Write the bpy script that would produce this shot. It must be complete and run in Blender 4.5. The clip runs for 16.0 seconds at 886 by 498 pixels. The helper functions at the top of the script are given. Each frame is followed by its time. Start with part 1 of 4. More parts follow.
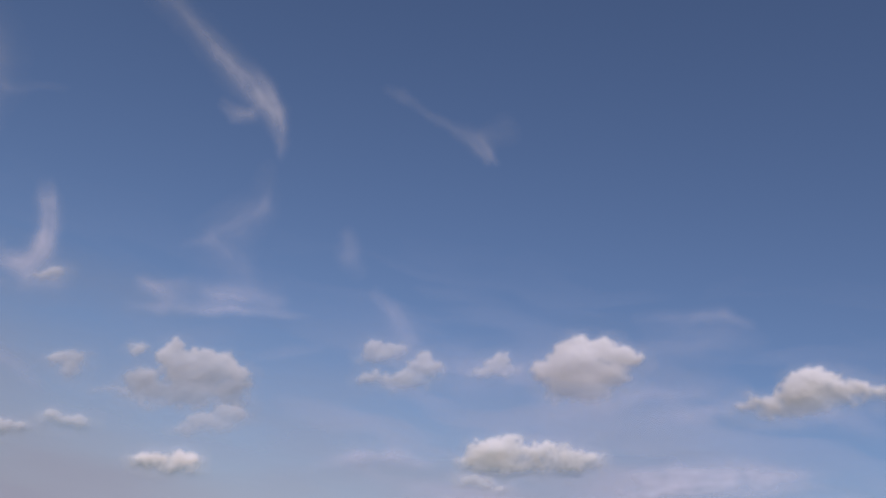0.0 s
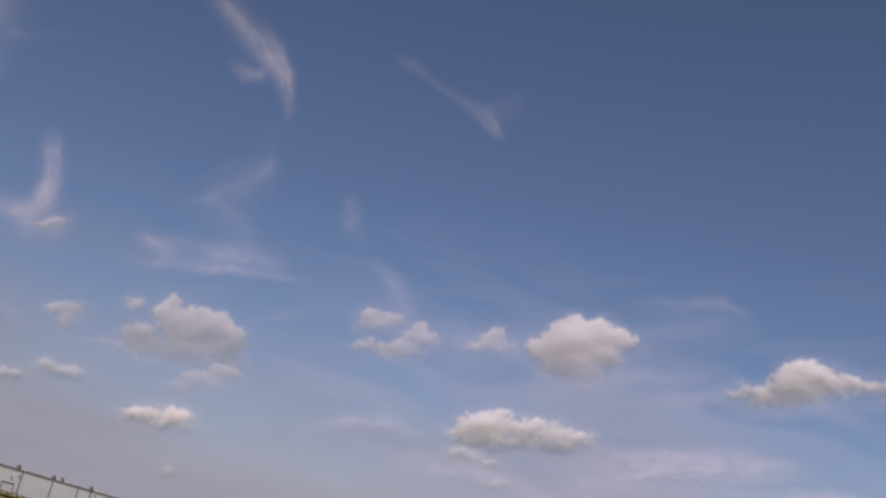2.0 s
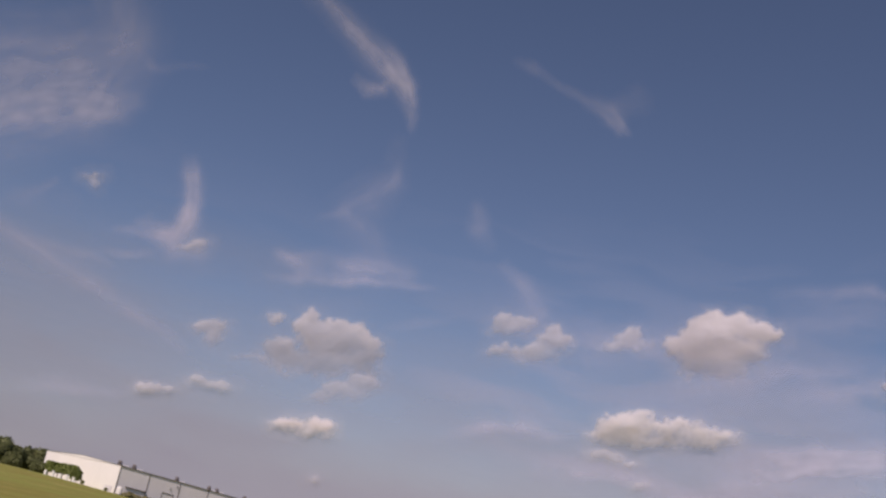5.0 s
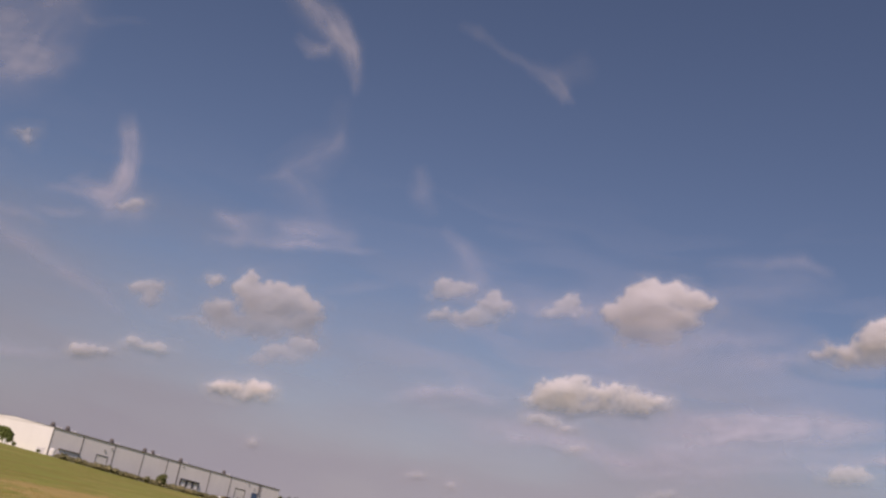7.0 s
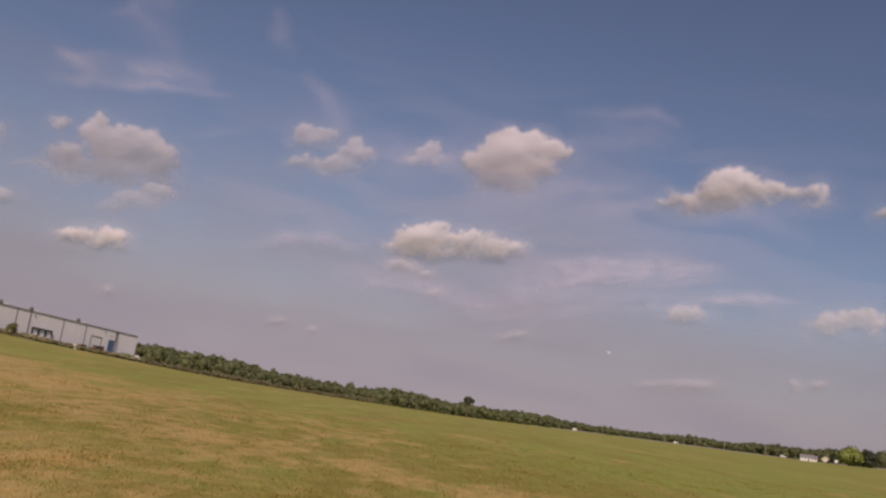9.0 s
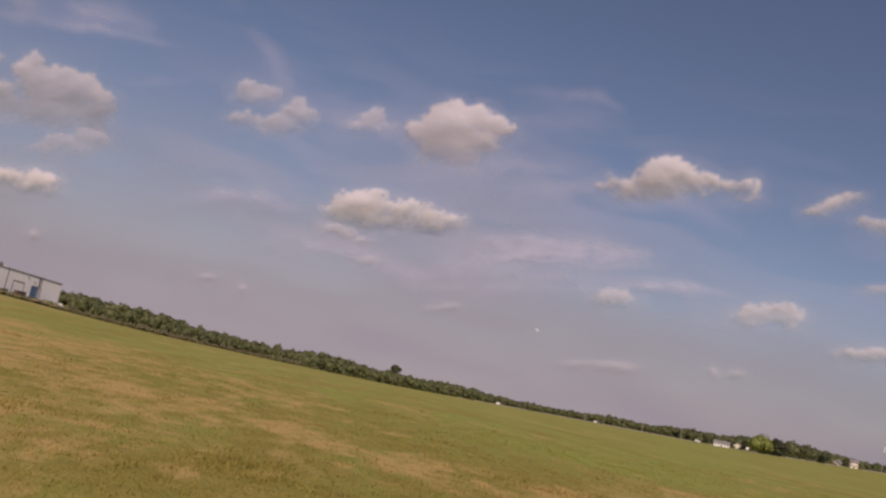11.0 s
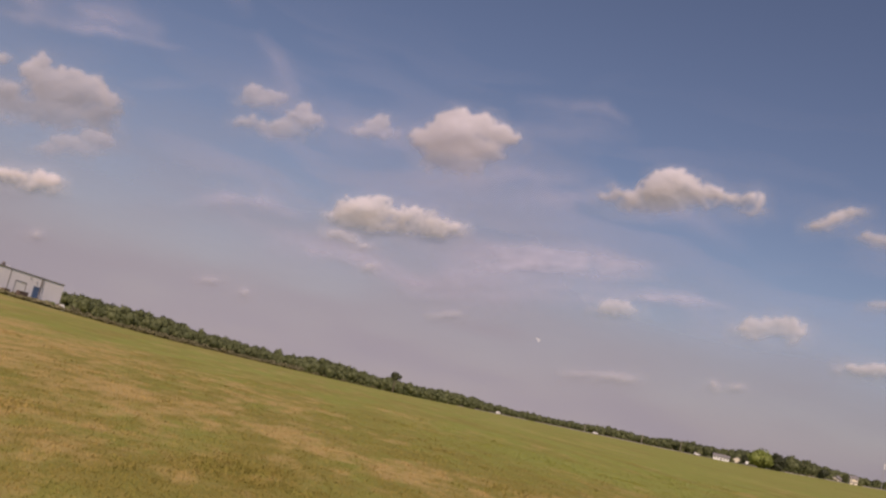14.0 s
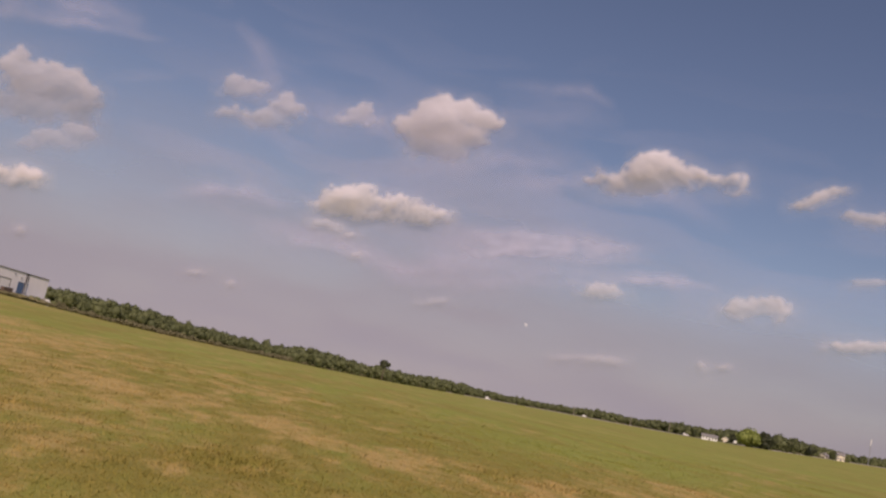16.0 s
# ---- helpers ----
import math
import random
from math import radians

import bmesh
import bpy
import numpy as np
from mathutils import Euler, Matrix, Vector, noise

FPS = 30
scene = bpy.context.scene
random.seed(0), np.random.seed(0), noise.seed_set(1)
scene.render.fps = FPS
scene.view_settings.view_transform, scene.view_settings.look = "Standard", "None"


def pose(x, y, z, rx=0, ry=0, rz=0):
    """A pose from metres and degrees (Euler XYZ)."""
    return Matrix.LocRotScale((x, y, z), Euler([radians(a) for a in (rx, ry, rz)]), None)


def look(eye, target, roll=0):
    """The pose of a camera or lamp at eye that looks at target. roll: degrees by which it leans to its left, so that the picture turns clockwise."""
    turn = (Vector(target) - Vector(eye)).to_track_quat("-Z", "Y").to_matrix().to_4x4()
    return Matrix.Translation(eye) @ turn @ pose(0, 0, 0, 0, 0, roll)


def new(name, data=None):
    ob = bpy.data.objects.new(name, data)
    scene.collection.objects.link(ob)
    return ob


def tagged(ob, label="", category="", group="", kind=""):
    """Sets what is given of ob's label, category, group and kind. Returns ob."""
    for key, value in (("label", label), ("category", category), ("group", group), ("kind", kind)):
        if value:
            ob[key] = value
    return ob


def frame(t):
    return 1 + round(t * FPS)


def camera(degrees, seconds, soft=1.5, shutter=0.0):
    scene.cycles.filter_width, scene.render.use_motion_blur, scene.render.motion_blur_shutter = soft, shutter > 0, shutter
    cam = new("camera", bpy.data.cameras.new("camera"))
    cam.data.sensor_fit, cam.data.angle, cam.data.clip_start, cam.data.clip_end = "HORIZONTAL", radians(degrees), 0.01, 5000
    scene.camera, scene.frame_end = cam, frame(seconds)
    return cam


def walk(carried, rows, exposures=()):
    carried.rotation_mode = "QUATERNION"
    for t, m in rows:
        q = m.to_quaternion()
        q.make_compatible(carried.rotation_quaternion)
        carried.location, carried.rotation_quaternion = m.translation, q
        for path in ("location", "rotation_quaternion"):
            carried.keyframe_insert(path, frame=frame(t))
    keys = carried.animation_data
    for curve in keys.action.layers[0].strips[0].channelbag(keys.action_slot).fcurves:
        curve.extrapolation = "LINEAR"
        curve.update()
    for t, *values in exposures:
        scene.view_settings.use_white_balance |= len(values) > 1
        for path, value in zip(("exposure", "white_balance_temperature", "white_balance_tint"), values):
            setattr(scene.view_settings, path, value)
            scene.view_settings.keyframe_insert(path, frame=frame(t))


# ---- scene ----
EXPOSURES = [(0.0, 0.05, 6350, 22), (2.0, 0.0, 6850, 25), (4.0, -0.05, 7050, 27), (6.5, -0.05, 7350, 29), (7.5, -0.05, 7450, 29), (8.0, -0.12, 7550, 30), (9.0, -0.15, 7600, 31), (11.5, -0.12, 7650, 31), (12.0, -0.1, 7650, 31), (12.5, -0.04, 7700, 31), (16.0, -0.03, 7700, 31)]
PATH = [  # seconds, yaw, pitch, roll
    (0.0, 2.62, 21.28, 8.35),
    (0.5, 5.07, 21.46, 7.55),
    (1.0, 4.72, 20.77, 9.62),
    (1.5, 2.05, 21.60, 10.06),
    (2.0, 2.37, 19.61, 11.51),
    (2.5, 3.46, 18.87, 11.26),
    (3.0, 2.92, 19.88, 10.63),
    (3.5, 4.83, 19.59, 10.38),
    (4.0, 7.95, 19.18, 9.82),
    (4.2, 8.99, 19.03, 10.18),
    (6.3, 10.75, 16.55, 11.14),
    (6.5, 10.36, 16.35, 11.14),
    (7.0, 6.47, 16.93, 10.87),
    (7.5, 1.90, 17.06, 10.32),
    (8.0, -0.41, 13.37, 9.88),
    (8.5, -2.16, 11.86, 9.06),
    (9.0, -3.58, 9.28, 8.96),
    (9.2, -4.76, 9.39, 9.20),
    (11.3, -8.05, 7.69, 12.55),
    (11.5, -8.75, 7.30, 12.20),
    (12.0, -8.61, 6.09, 10.78),
    (12.5, -7.12, 6.64, 11.20),
    (13.0, -7.08, 8.07, 12.12),
    (13.5, -7.02, 8.50, 13.04),
    (14.0, -7.48, 8.63, 13.34),
    (14.5, -7.83, 8.06, 13.15),
    (15.0, -7.85, 7.80, 12.65),
    (15.5, -8.23, 8.10, 12.17),
    (16.0, -8.47, 8.04, 12.03),
]
EYE = (0.0, 0.0, 1.7)


def heading(az, el):
    """Unit way for an azimuth to the left of +y and an elevation, in degrees."""
    a, e = radians(az), radians(el)
    return Vector((-math.sin(a) * math.cos(e), math.cos(a) * math.cos(e), math.sin(e)))


cam = camera(50.0, 16.0, soft=2.4)
walk(cam, [(t, look(EYE, Vector(EYE) + heading(yaw, pitch), roll)) for t, yaw, pitch, roll in PATH],
     exposures=EXPOSURES)

# ---- light ----
SUN_WAY = heading(177.0, 40.0)
world = bpy.data.worlds.new("sky")
scene.world = world
world.use_nodes = True
wn, wl = world.node_tree.nodes, world.node_tree.links
wn.clear()
w_out, w_bg, w_sky = wn.new("ShaderNodeOutputWorld"), wn.new("ShaderNodeBackground"), wn.new("ShaderNodeTexSky")
w_sky.sky_type, w_sky.sun_disc = "NISHITA", False
w_sky.sun_elevation, w_sky.sun_rotation = radians(40.0), radians(183.0)
w_sky.altitude, w_sky.air_density, w_sky.dust_density, w_sky.ozone_density = 100.0, 1.0, 0.3, 4.0
w_bg.inputs["Strength"].default_value = 0.07
wl.new(w_sky.outputs[0], w_bg.inputs["Color"])
wl.new(w_bg.outputs[0], w_out.inputs["Surface"])
sun_data = bpy.data.lights.new("sun", "SUN")
sun_data.energy, sun_data.angle, sun_data.color = 3.3, radians(0.53), (1.0, 0.945, 0.885)
sun = new("sun", sun_data)
sun.matrix_world = look(SUN_WAY * 200, (0, 0, 0))
# ---- materials ----
def nodes_of(name):
    m = bpy.data.materials.new(name)
    m.use_nodes = True
    nt = m.node_tree
    return m, nt.nodes, nt.links, nt.nodes["Principled BSDF"]


def noise_node(n, l, scale, detail=4.0, rough=0.55, coord="Object", stretch=(1, 1, 1)):
    tc, mp, tx = n.new("ShaderNodeTexCoord"), n.new("ShaderNodeMapping"), n.new("ShaderNodeTexNoise")
    mp.inputs["Scale"].default_value = stretch
    tx.inputs["Scale"].default_value, tx.inputs["Detail"].default_value, tx.inputs["Roughness"].default_value = scale, detail, rough
    l.new(tc.outputs[coord], mp.inputs["Vector"])
    l.new(mp.outputs[0], tx.inputs["Vector"])
    return tx.outputs["Fac"]


def ramp(n, l, fac, stops):
    r = n.new("ShaderNodeValToRGB")
    while len(r.color_ramp.elements) < len(stops):
        r.color_ramp.elements.new(0.5)
    for e, (p, c) in zip(r.color_ramp.elements, stops):
        e.position, e.color = p, (*c, 1)
    l.new(fac, r.inputs["Fac"])
    return r.outputs["Color"]


def mix_colour(n, l, fac, a, b, mode="MIX"):
    x = n.new("ShaderNodeMix")
    x.data_type, x.blend_type = "RGBA", mode
    for sock, v in (("Factor", fac), ("A", a), ("B", b)):
        s = x.inputs["Factor"] if sock == "Factor" else x.inputs[6 if sock == "A" else 7]
        if isinstance(v, (int, float)):
            s.default_value = v
        elif isinstance(v, tuple):
            s.default_value = (*v, 1)
        else:
            l.new(v, s)
    return x.outputs[2]


def scaled(n, l, v, a, b, lo=0.0, hi=1.0):
    r = n.new("ShaderNodeMapRange")
    r.inputs["From Min"].default_value, r.inputs["From Max"].default_value = a, b
    r.inputs["To Min"].default_value, r.inputs["To Max"].default_value = lo, hi
    l.new(v, r.inputs["Value"])
    return r.outputs[0]


def bumped(n, l, bsdf, height, strength=0.3, distance=0.02):
    b = n.new("ShaderNodeBump")
    b.inputs["Strength"].default_value, b.inputs["Distance"].default_value = strength, distance
    l.new(height, b.inputs["Height"])
    l.new(b.outputs[0], bsdf.inputs["Normal"])


def plain(name, a, b, rough=0.6, metal=0.0, scale=3.0, stretch=(1, 1, 1), bump=0.0, fine=40.0):
    """A surface that varies between two colours at two scales."""
    m, n, l, p = nodes_of(name)
    big, small = noise_node(n, l, scale, 5, 0.6, stretch=stretch), noise_node(n, l, fine, 3, 0.6, stretch=stretch)
    c1 = ramp(n, l, big, [(0.3, a), (0.7, b)])
    c2 = mix_colour(n, l, scaled(n, l, small, 0.35, 0.75, 0.0, 0.35), c1, tuple(v * 0.7 for v in a))
    l.new(c2, p.inputs["Base Color"])
    p.inputs["Roughness"].default_value, p.inputs["Metallic"].default_value = rough, metal
    if bump:
        bumped(n, l, p, small, bump)
    return m


def cloud_material(name, colour, through_light):
    """White vapour: diffuse, partly let through, as thick as the mesh's density says."""
    m, n, l, p = nodes_of(name)
    n.remove(p)
    at, di, tl, tr = n.new("ShaderNodeAttribute"), n.new("ShaderNodeBsdfDiffuse"), n.new("ShaderNodeBsdfTranslucent"), n.new("ShaderNodeBsdfTransparent")
    m1, m2 = n.new("ShaderNodeMixShader"), n.new("ShaderNodeMixShader")
    at.attribute_name = "vapour"
    di.inputs["Color"].default_value = tl.inputs["Color"].default_value = (*colour, 1)
    m1.inputs[0].default_value = through_light
    l.new(di.outputs[0], m1.inputs[1]), l.new(tl.outputs[0], m1.inputs[2])
    l.new(at.outputs["Fac"], m2.inputs[0]), l.new(tr.outputs[0], m2.inputs[1]), l.new(m1.outputs[0], m2.inputs[2])
    l.new(m2.outputs[0], n["Material Output"].inputs["Surface"])
    return m


CUMULUS = cloud_material("cumulus_vapour", (0.875, 0.845, 0.885), 0.38)
HAZE = cloud_material("haze", (0.326, 0.347, 0.446), 0.1)
CIRRUS = cloud_material("cirrus_ice", (0.70, 0.69, 0.88), 0.2)


def added(n, l, a, b):
    x = n.new("ShaderNodeMath")
    x.operation, x.use_clamp = "ADD", True
    l.new(a, x.inputs[0])
    l.new(b, x.inputs[1])
    return x.outputs[0]


def grass_material(name, fresh, dry, lush, own):
    """Grass: the mesh says where it is dry and where lush; finer mottling comes on top."""
    m, n, l, p = nodes_of(name)
    dryness_at, lush_at = n.new("ShaderNodeAttribute"), n.new("ShaderNodeAttribute")
    dryness_at.attribute_name, lush_at.attribute_name = "dry", "lush"
    geo = n.new("ShaderNodeNewGeometry")
    sward = noise_node(n, l, 0.16, 6, 0.7, stretch=(1, 0.3, 1))
    clump, tuft, fine = noise_node(n, l, 0.9, 6, 0.72, stretch=(1, 0.6, 1)), noise_node(n, l, 3.0, 5, 0.7), noise_node(n, l, 14.0, 3, 0.7)
    green = mix_colour(n, l, lush_at.outputs["Fac"], fresh, lush)
    parched = added(n, l, dryness_at.outputs["Fac"], scaled(n, l, sward, 0.3, 0.7, -0.36, 0.36))
    parched = added(n, l, parched, scaled(n, l, clump, 0.3, 0.7, -0.36, 0.36))
    parched = added(n, l, parched, scaled(n, l, tuft, 0.25, 0.75, -0.22, 0.22))
    c = mix_colour(n, l, scaled(n, l, parched, 0.22, 0.8), green, dry)
    seedy = noise_node(n, l, 1.7, 6, 0.75, stretch=(1, 0.4, 1))
    c = mix_colour(n, l, scaled(n, l, seedy, 0.52, 0.72, 0.0, 0.55), c, tuple(0.5 * a + 0.62 * b for a, b in zip(fresh, dry)))
    c = mix_colour(n, l, scaled(n, l, seedy, 0.5, 0.32, 0.0, 0.22), c, tuple(v * 0.55 for v in fresh))
    c = mix_colour(n, l, scaled(n, l, fine, 0.3, 0.7, 0.0, 0.16), c, tuple(v * 0.5 for v in fresh))
    c = mix_colour(n, l, scaled(n, l, geo.outputs["Random Per Island"], 0, 1, 0.0, own), c, tuple(min(1, v * 1.3) for v in dry))
    l.new(c, p.inputs["Base Color"])
    p.inputs["Roughness"].default_value = 0.85
    p.inputs["Specular IOR Level"].default_value = 0.15
    bumped(n, l, p, tuft, 0.4, 0.06)
    if own:
        thin, both = n.new("ShaderNodeBsdfTranslucent"), n.new("ShaderNodeMixShader")
        both.inputs[0].default_value = 0.5
        l.new(c, thin.inputs["Color"])
        l.new(p.outputs[0], both.inputs[1]), l.new(thin.outputs[0], both.inputs[2])
        l.new(both.outputs[0], n["Material Output"].inputs["Surface"])
    return m


FIELD = grass_material("field_grass", (0.27, 0.236, 0.052), (0.51, 0.365, 0.138), (0.285, 0.322, 0.068), 0.0)
BLADES = grass_material("grass_blades", (0.385, 0.315, 0.075), (0.68, 0.485, 0.19), (0.375, 0.415, 0.088), 0.14)


def leaf_material(name, a, b):
    m, n, l, p = nodes_of(name)
    geo = n.new("ShaderNodeNewGeometry")
    big = noise_node(n, l, 0.12, 5, 0.65)
    c = mix_colour(n, l, geo.outputs["Random Per Island"], a, b)
    c = mix_colour(n, l, scaled(n, l, big, 0.4, 0.62, 0.0, 0.5), c, tuple(v * 0.55 for v in a))
    l.new(c, p.inputs["Base Color"])
    p.inputs["Roughness"].default_value = 0.6
    p.inputs["Specular IOR Level"].default_value = 0.25
    return m


LEAF_WOODS = leaf_material("woods_leaf", (0.092, 0.109, 0.045), (0.126, 0.14, 0.057))
LEAF_DARK = leaf_material("dark_leaf", (0.04, 0.05, 0.026), (0.07, 0.078, 0.04))
LEAF_LIGHT = leaf_material("light_leaf", (0.15, 0.19, 0.044), (0.215, 0.25, 0.064))
LEAF_HEDGE = leaf_material("hedge_leaf", (0.15, 0.2, 0.05), (0.24, 0.27, 0.09))
LEAF_SHRUB = leaf_material("shrub_leaf", (0.10, 0.125, 0.04), (0.19, 0.185, 0.075))
BARK = plain("bark", (0.09, 0.065, 0.045), (0.16, 0.12, 0.09), 0.9, scale=2.0, bump=0.5)
SIDING = plain("pale_metal_siding", (0.80, 0.78, 0.79), (0.87, 0.85, 0.86), 0.55, scale=0.25, stretch=(1, 1, 0.3), fine=6.0)
SIDING_WHITE = plain("white_metal_siding", (0.86, 0.84, 0.80), (0.92, 0.90, 0.86), 0.5, scale=0.2, stretch=(1, 1, 0.3), fine=6.0)
TRIM = plain("dark_trim", (0.12, 0.105, 0.1), (0.18, 0.16, 0.155), 0.6)
ROOF = plain("metal_roof", (0.42, 0.42, 0.42), (0.5, 0.5, 0.49), 0.5, metal=0.2)
BLUE = plain("blue_painted_steel", (0.07, 0.14, 0.27), (0.10, 0.18, 0.32), 0.5)
DARK = plain("dark_opening", (0.03, 0.03, 0.032), (0.06, 0.058, 0.055), 0.8)
WHITE = plain("white_paint", (0.78, 0.77, 0.74), (0.85, 0.84, 0.81), 0.45)
STEEL = plain("galvanised_steel", (0.35, 0.35, 0.36), (0.5, 0.5, 0.5), 0.45, metal=0.6)
POLE_WOOD = plain("weathered_pole", (0.34, 0.3, 0.25), (0.46, 0.41, 0.35), 0.9, stretch=(1, 1, 0.1))
SHINGLE = plain("grey_shingles", (0.20, 0.19, 0.18), (0.3, 0.28, 0.27), 0.9)
CREAM = plain("cream_siding", (0.74, 0.66, 0.5), (0.82, 0.74, 0.58), 0.7)
GLASS_DARK = plain("dark_window_glass", (0.03, 0.035, 0.045), (0.05, 0.055, 0.06), 0.12)
RUBBER = plain("tyre_rubber", (0.02, 0.02, 0.02), (0.035, 0.035, 0.035), 0.9)
EARTH = plain("pale_track", (0.32, 0.29, 0.24), (0.4, 0.36, 0.3), 0.95)
# ---- shared geometry ----
rng = np.random.RandomState(7)


def lattice(seed, size=256):
    return np.random.RandomState(seed).rand(size, size)


def value_noise(u, v, table):
    n = table.shape[0]
    iu, iv = np.floor(u).astype(int), np.floor(v).astype(int)
    fu, fv = u - iu, v - iv
    fu, fv = fu * fu * fu * (fu * (fu * 6 - 15) + 10), fv * fv * fv * (fv * (fv * 6 - 15) + 10)
    a, b = table[iu % n, iv % n], table[(iu + 1) % n, iv % n]
    c, d = table[iu % n, (iv + 1) % n], table[(iu + 1) % n, (iv + 1) % n]
    return (a * (1 - fu) + b * fu) * (1 - fv) + (c * (1 - fu) + d * fu) * fv


def fbm(u, v, seed, octaves=5, gain=0.5):
    """Layered noise about 0, roughly -1 to 1."""
    total, amp, top, table = 0.0, 1.0, 0.0, lattice(seed)
    for k in range(octaves):
        total = total + amp * (value_noise(u * 2**k + 17.3 * k, v * 2**k + 5.1 * k, table) * 2 - 1)
        top += amp
        amp *= gain
    return total / top * 1.6


def smooth(a, b, x):
    t = np.clip((x - a) / (b - a), 0, 1)
    return t * t * (3 - 2 * t)


def mesh_of(name, verts, faces, material, shade=False, attributes=()):
    me = bpy.data.meshes.new(name)
    if isinstance(faces, np.ndarray) and faces.dtype.kind == "i":
        k = faces.shape[1]
        me.vertices.add(len(verts))
        me.vertices.foreach_set("co", np.asarray(verts, np.float32).ravel())
        me.loops.add(faces.size)
        me.loops.foreach_set("vertex_index", faces.astype(np.int32).ravel())
        me.polygons.add(len(faces))
        me.polygons.foreach_set("loop_start", np.arange(0, faces.size, k, dtype=np.int32))
        me.update(calc_edges=True)
    else:
        me.from_pydata([tuple(v) for v in verts] if not isinstance(verts, np.ndarray) else verts.tolist(), [],
                       faces.tolist() if isinstance(faces, np.ndarray) else faces)
    me.materials.append(material)
    if shade:
        me.polygons.foreach_set("use_smooth", np.ones(len(me.polygons), bool))
    for key, values in attributes:
        me.attributes.new(key, "FLOAT", "POINT").data.foreach_set("value", np.ascontiguousarray(values, dtype=np.float32))
    me.update()
    return me


def part(name, bm, material, parent, label=""):
    """One mesh object under a thing or under a part."""
    me = bpy.data.meshes.new(name)
    bm.to_mesh(me)
    bm.free()
    me.materials.append(material)
    ob = new(name, me)
    ob.parent = parent
    return tagged(ob, label) if label else ob


def box(bm, x0, x1, y0, y1, z0, z1, bevel=0.0):
    made = bmesh.ops.create_cube(bm, size=1.0, matrix=Matrix.Translation(((x0 + x1) / 2, (y0 + y1) / 2, (z0 + z1) / 2)) @ Matrix.Diagonal((x1 - x0, y1 - y0, z1 - z0, 1)))
    if bevel:
        edges = list({e for v in made["verts"] for e in v.link_edges})
        bmesh.ops.bevel(bm, geom=edges, offset=bevel, segments=2, affect="EDGES")
    return bm


def boxed(*args, **kw):
    return box(bmesh.new(), *args, **kw)


def tube(bm, a, b, r0, r1, seg=8):
    a, b = Vector(a), Vector(b)
    d = b - a
    m = Matrix.Translation((a + b) / 2) @ d.to_track_quat("Z", "Y").to_matrix().to_4x4()
    bmesh.ops.create_cone(bm, cap_ends=True, segments=seg, radius1=r0, radius2=r1, depth=d.length, matrix=m)
    return bm


def thing(name, x, y, z, turn=0.0):
    ob = new(name)
    ob.matrix_basis = pose(x, y, z, 0, 0, turn)
    return ob


# ---- the field ----
# azimuth, distance of the field's far edge, elevation at which that edge shows
EDGE = [(-180, 700, 0.4), (-60, 760, 0.9), (-42, 780, 0.95), (-34, 760, 0.58), (-28, 720, 0.24), (-24, 900, 0.08), (-20, 900, -0.02),
        (-15, 950, -0.16), (-10, 900, -0.32), (-5, 700, -0.46), (0, 640, -0.48), (6, 560, -0.46), (10, 500, -0.38), (13, 440, -0.22),
        (20, 395, 0.14), (26, 350, 0.65), (31, 340, 1.0), (40, 340, 1.3), (60, 400, 1.0), (180, 700, 0.4)]
EDGE_AZ, EDGE_R, EDGE_EL = (np.array(c, float) for c in zip(*EDGE))


def edge_distance(az):
    return np.interp(az, EDGE_AZ, EDGE_R)


def lie(x, y):
    """Height of the field: level underfoot, a shallow hollow ahead, rising at the sides."""
    r, az = np.hypot(x, y), np.degrees(np.arctan2(-x, y))
    far = sum(np.interp(az + d, EDGE_AZ, EDGE_R) for d in (-2, 0, 2)) / 3
    el = sum(np.interp(az + d, EDGE_AZ, EDGE_EL) for d in (-2, 0, 2)) / 3
    top = EYE[2] + far * np.tan(np.radians(el))
    s = np.clip(r / far, 0, 1)
    return top * np.where(top > 0, s**1.6, s**1.15) + 0.05 * fbm(x / 9, y / 9, 5, 3) * np.clip(r / 15, 0, 1) * np.clip(60 / (r + 1), 0, 1)


# middle line of the parched strip, and its half width
STRIP = [(-26, 66, 11), (-15, 46, 10), (-9, 34, 7.5), (-4, 26.5, 4.6), (-1, 21.8, 3.2), (2, 21.6, 2.6), (5, 20.0, 2.4), (9, 22, 2.6), (14, 27.5, 3.2), (20, 35, 3.6)]
RUTS = [[(19, 36), (29, 56), (60, 105)], [(20.5, 35.5), (31, 55), (63, 104)], [(1, 31), (8, 33), (14, 37)]]


def off_line(x, y, line):
    """Distance to a line of points, in half widths where they have one."""
    near = np.full(np.shape(x), 1e9)
    for p, q in zip(line, line[1:]):
        dx, dy = q[0] - p[0], q[1] - p[1]
        t = np.clip(((x - p[0]) * dx + (y - p[1]) * dy) / (dx * dx + dy * dy), 0, 1)
        wide = p[2] + t * (q[2] - p[2]) if len(p) > 2 else 1.0
        near = np.minimum(near, np.hypot(x - p[0] - t * dx, y - p[1] - t * dy) / wide)
    return near


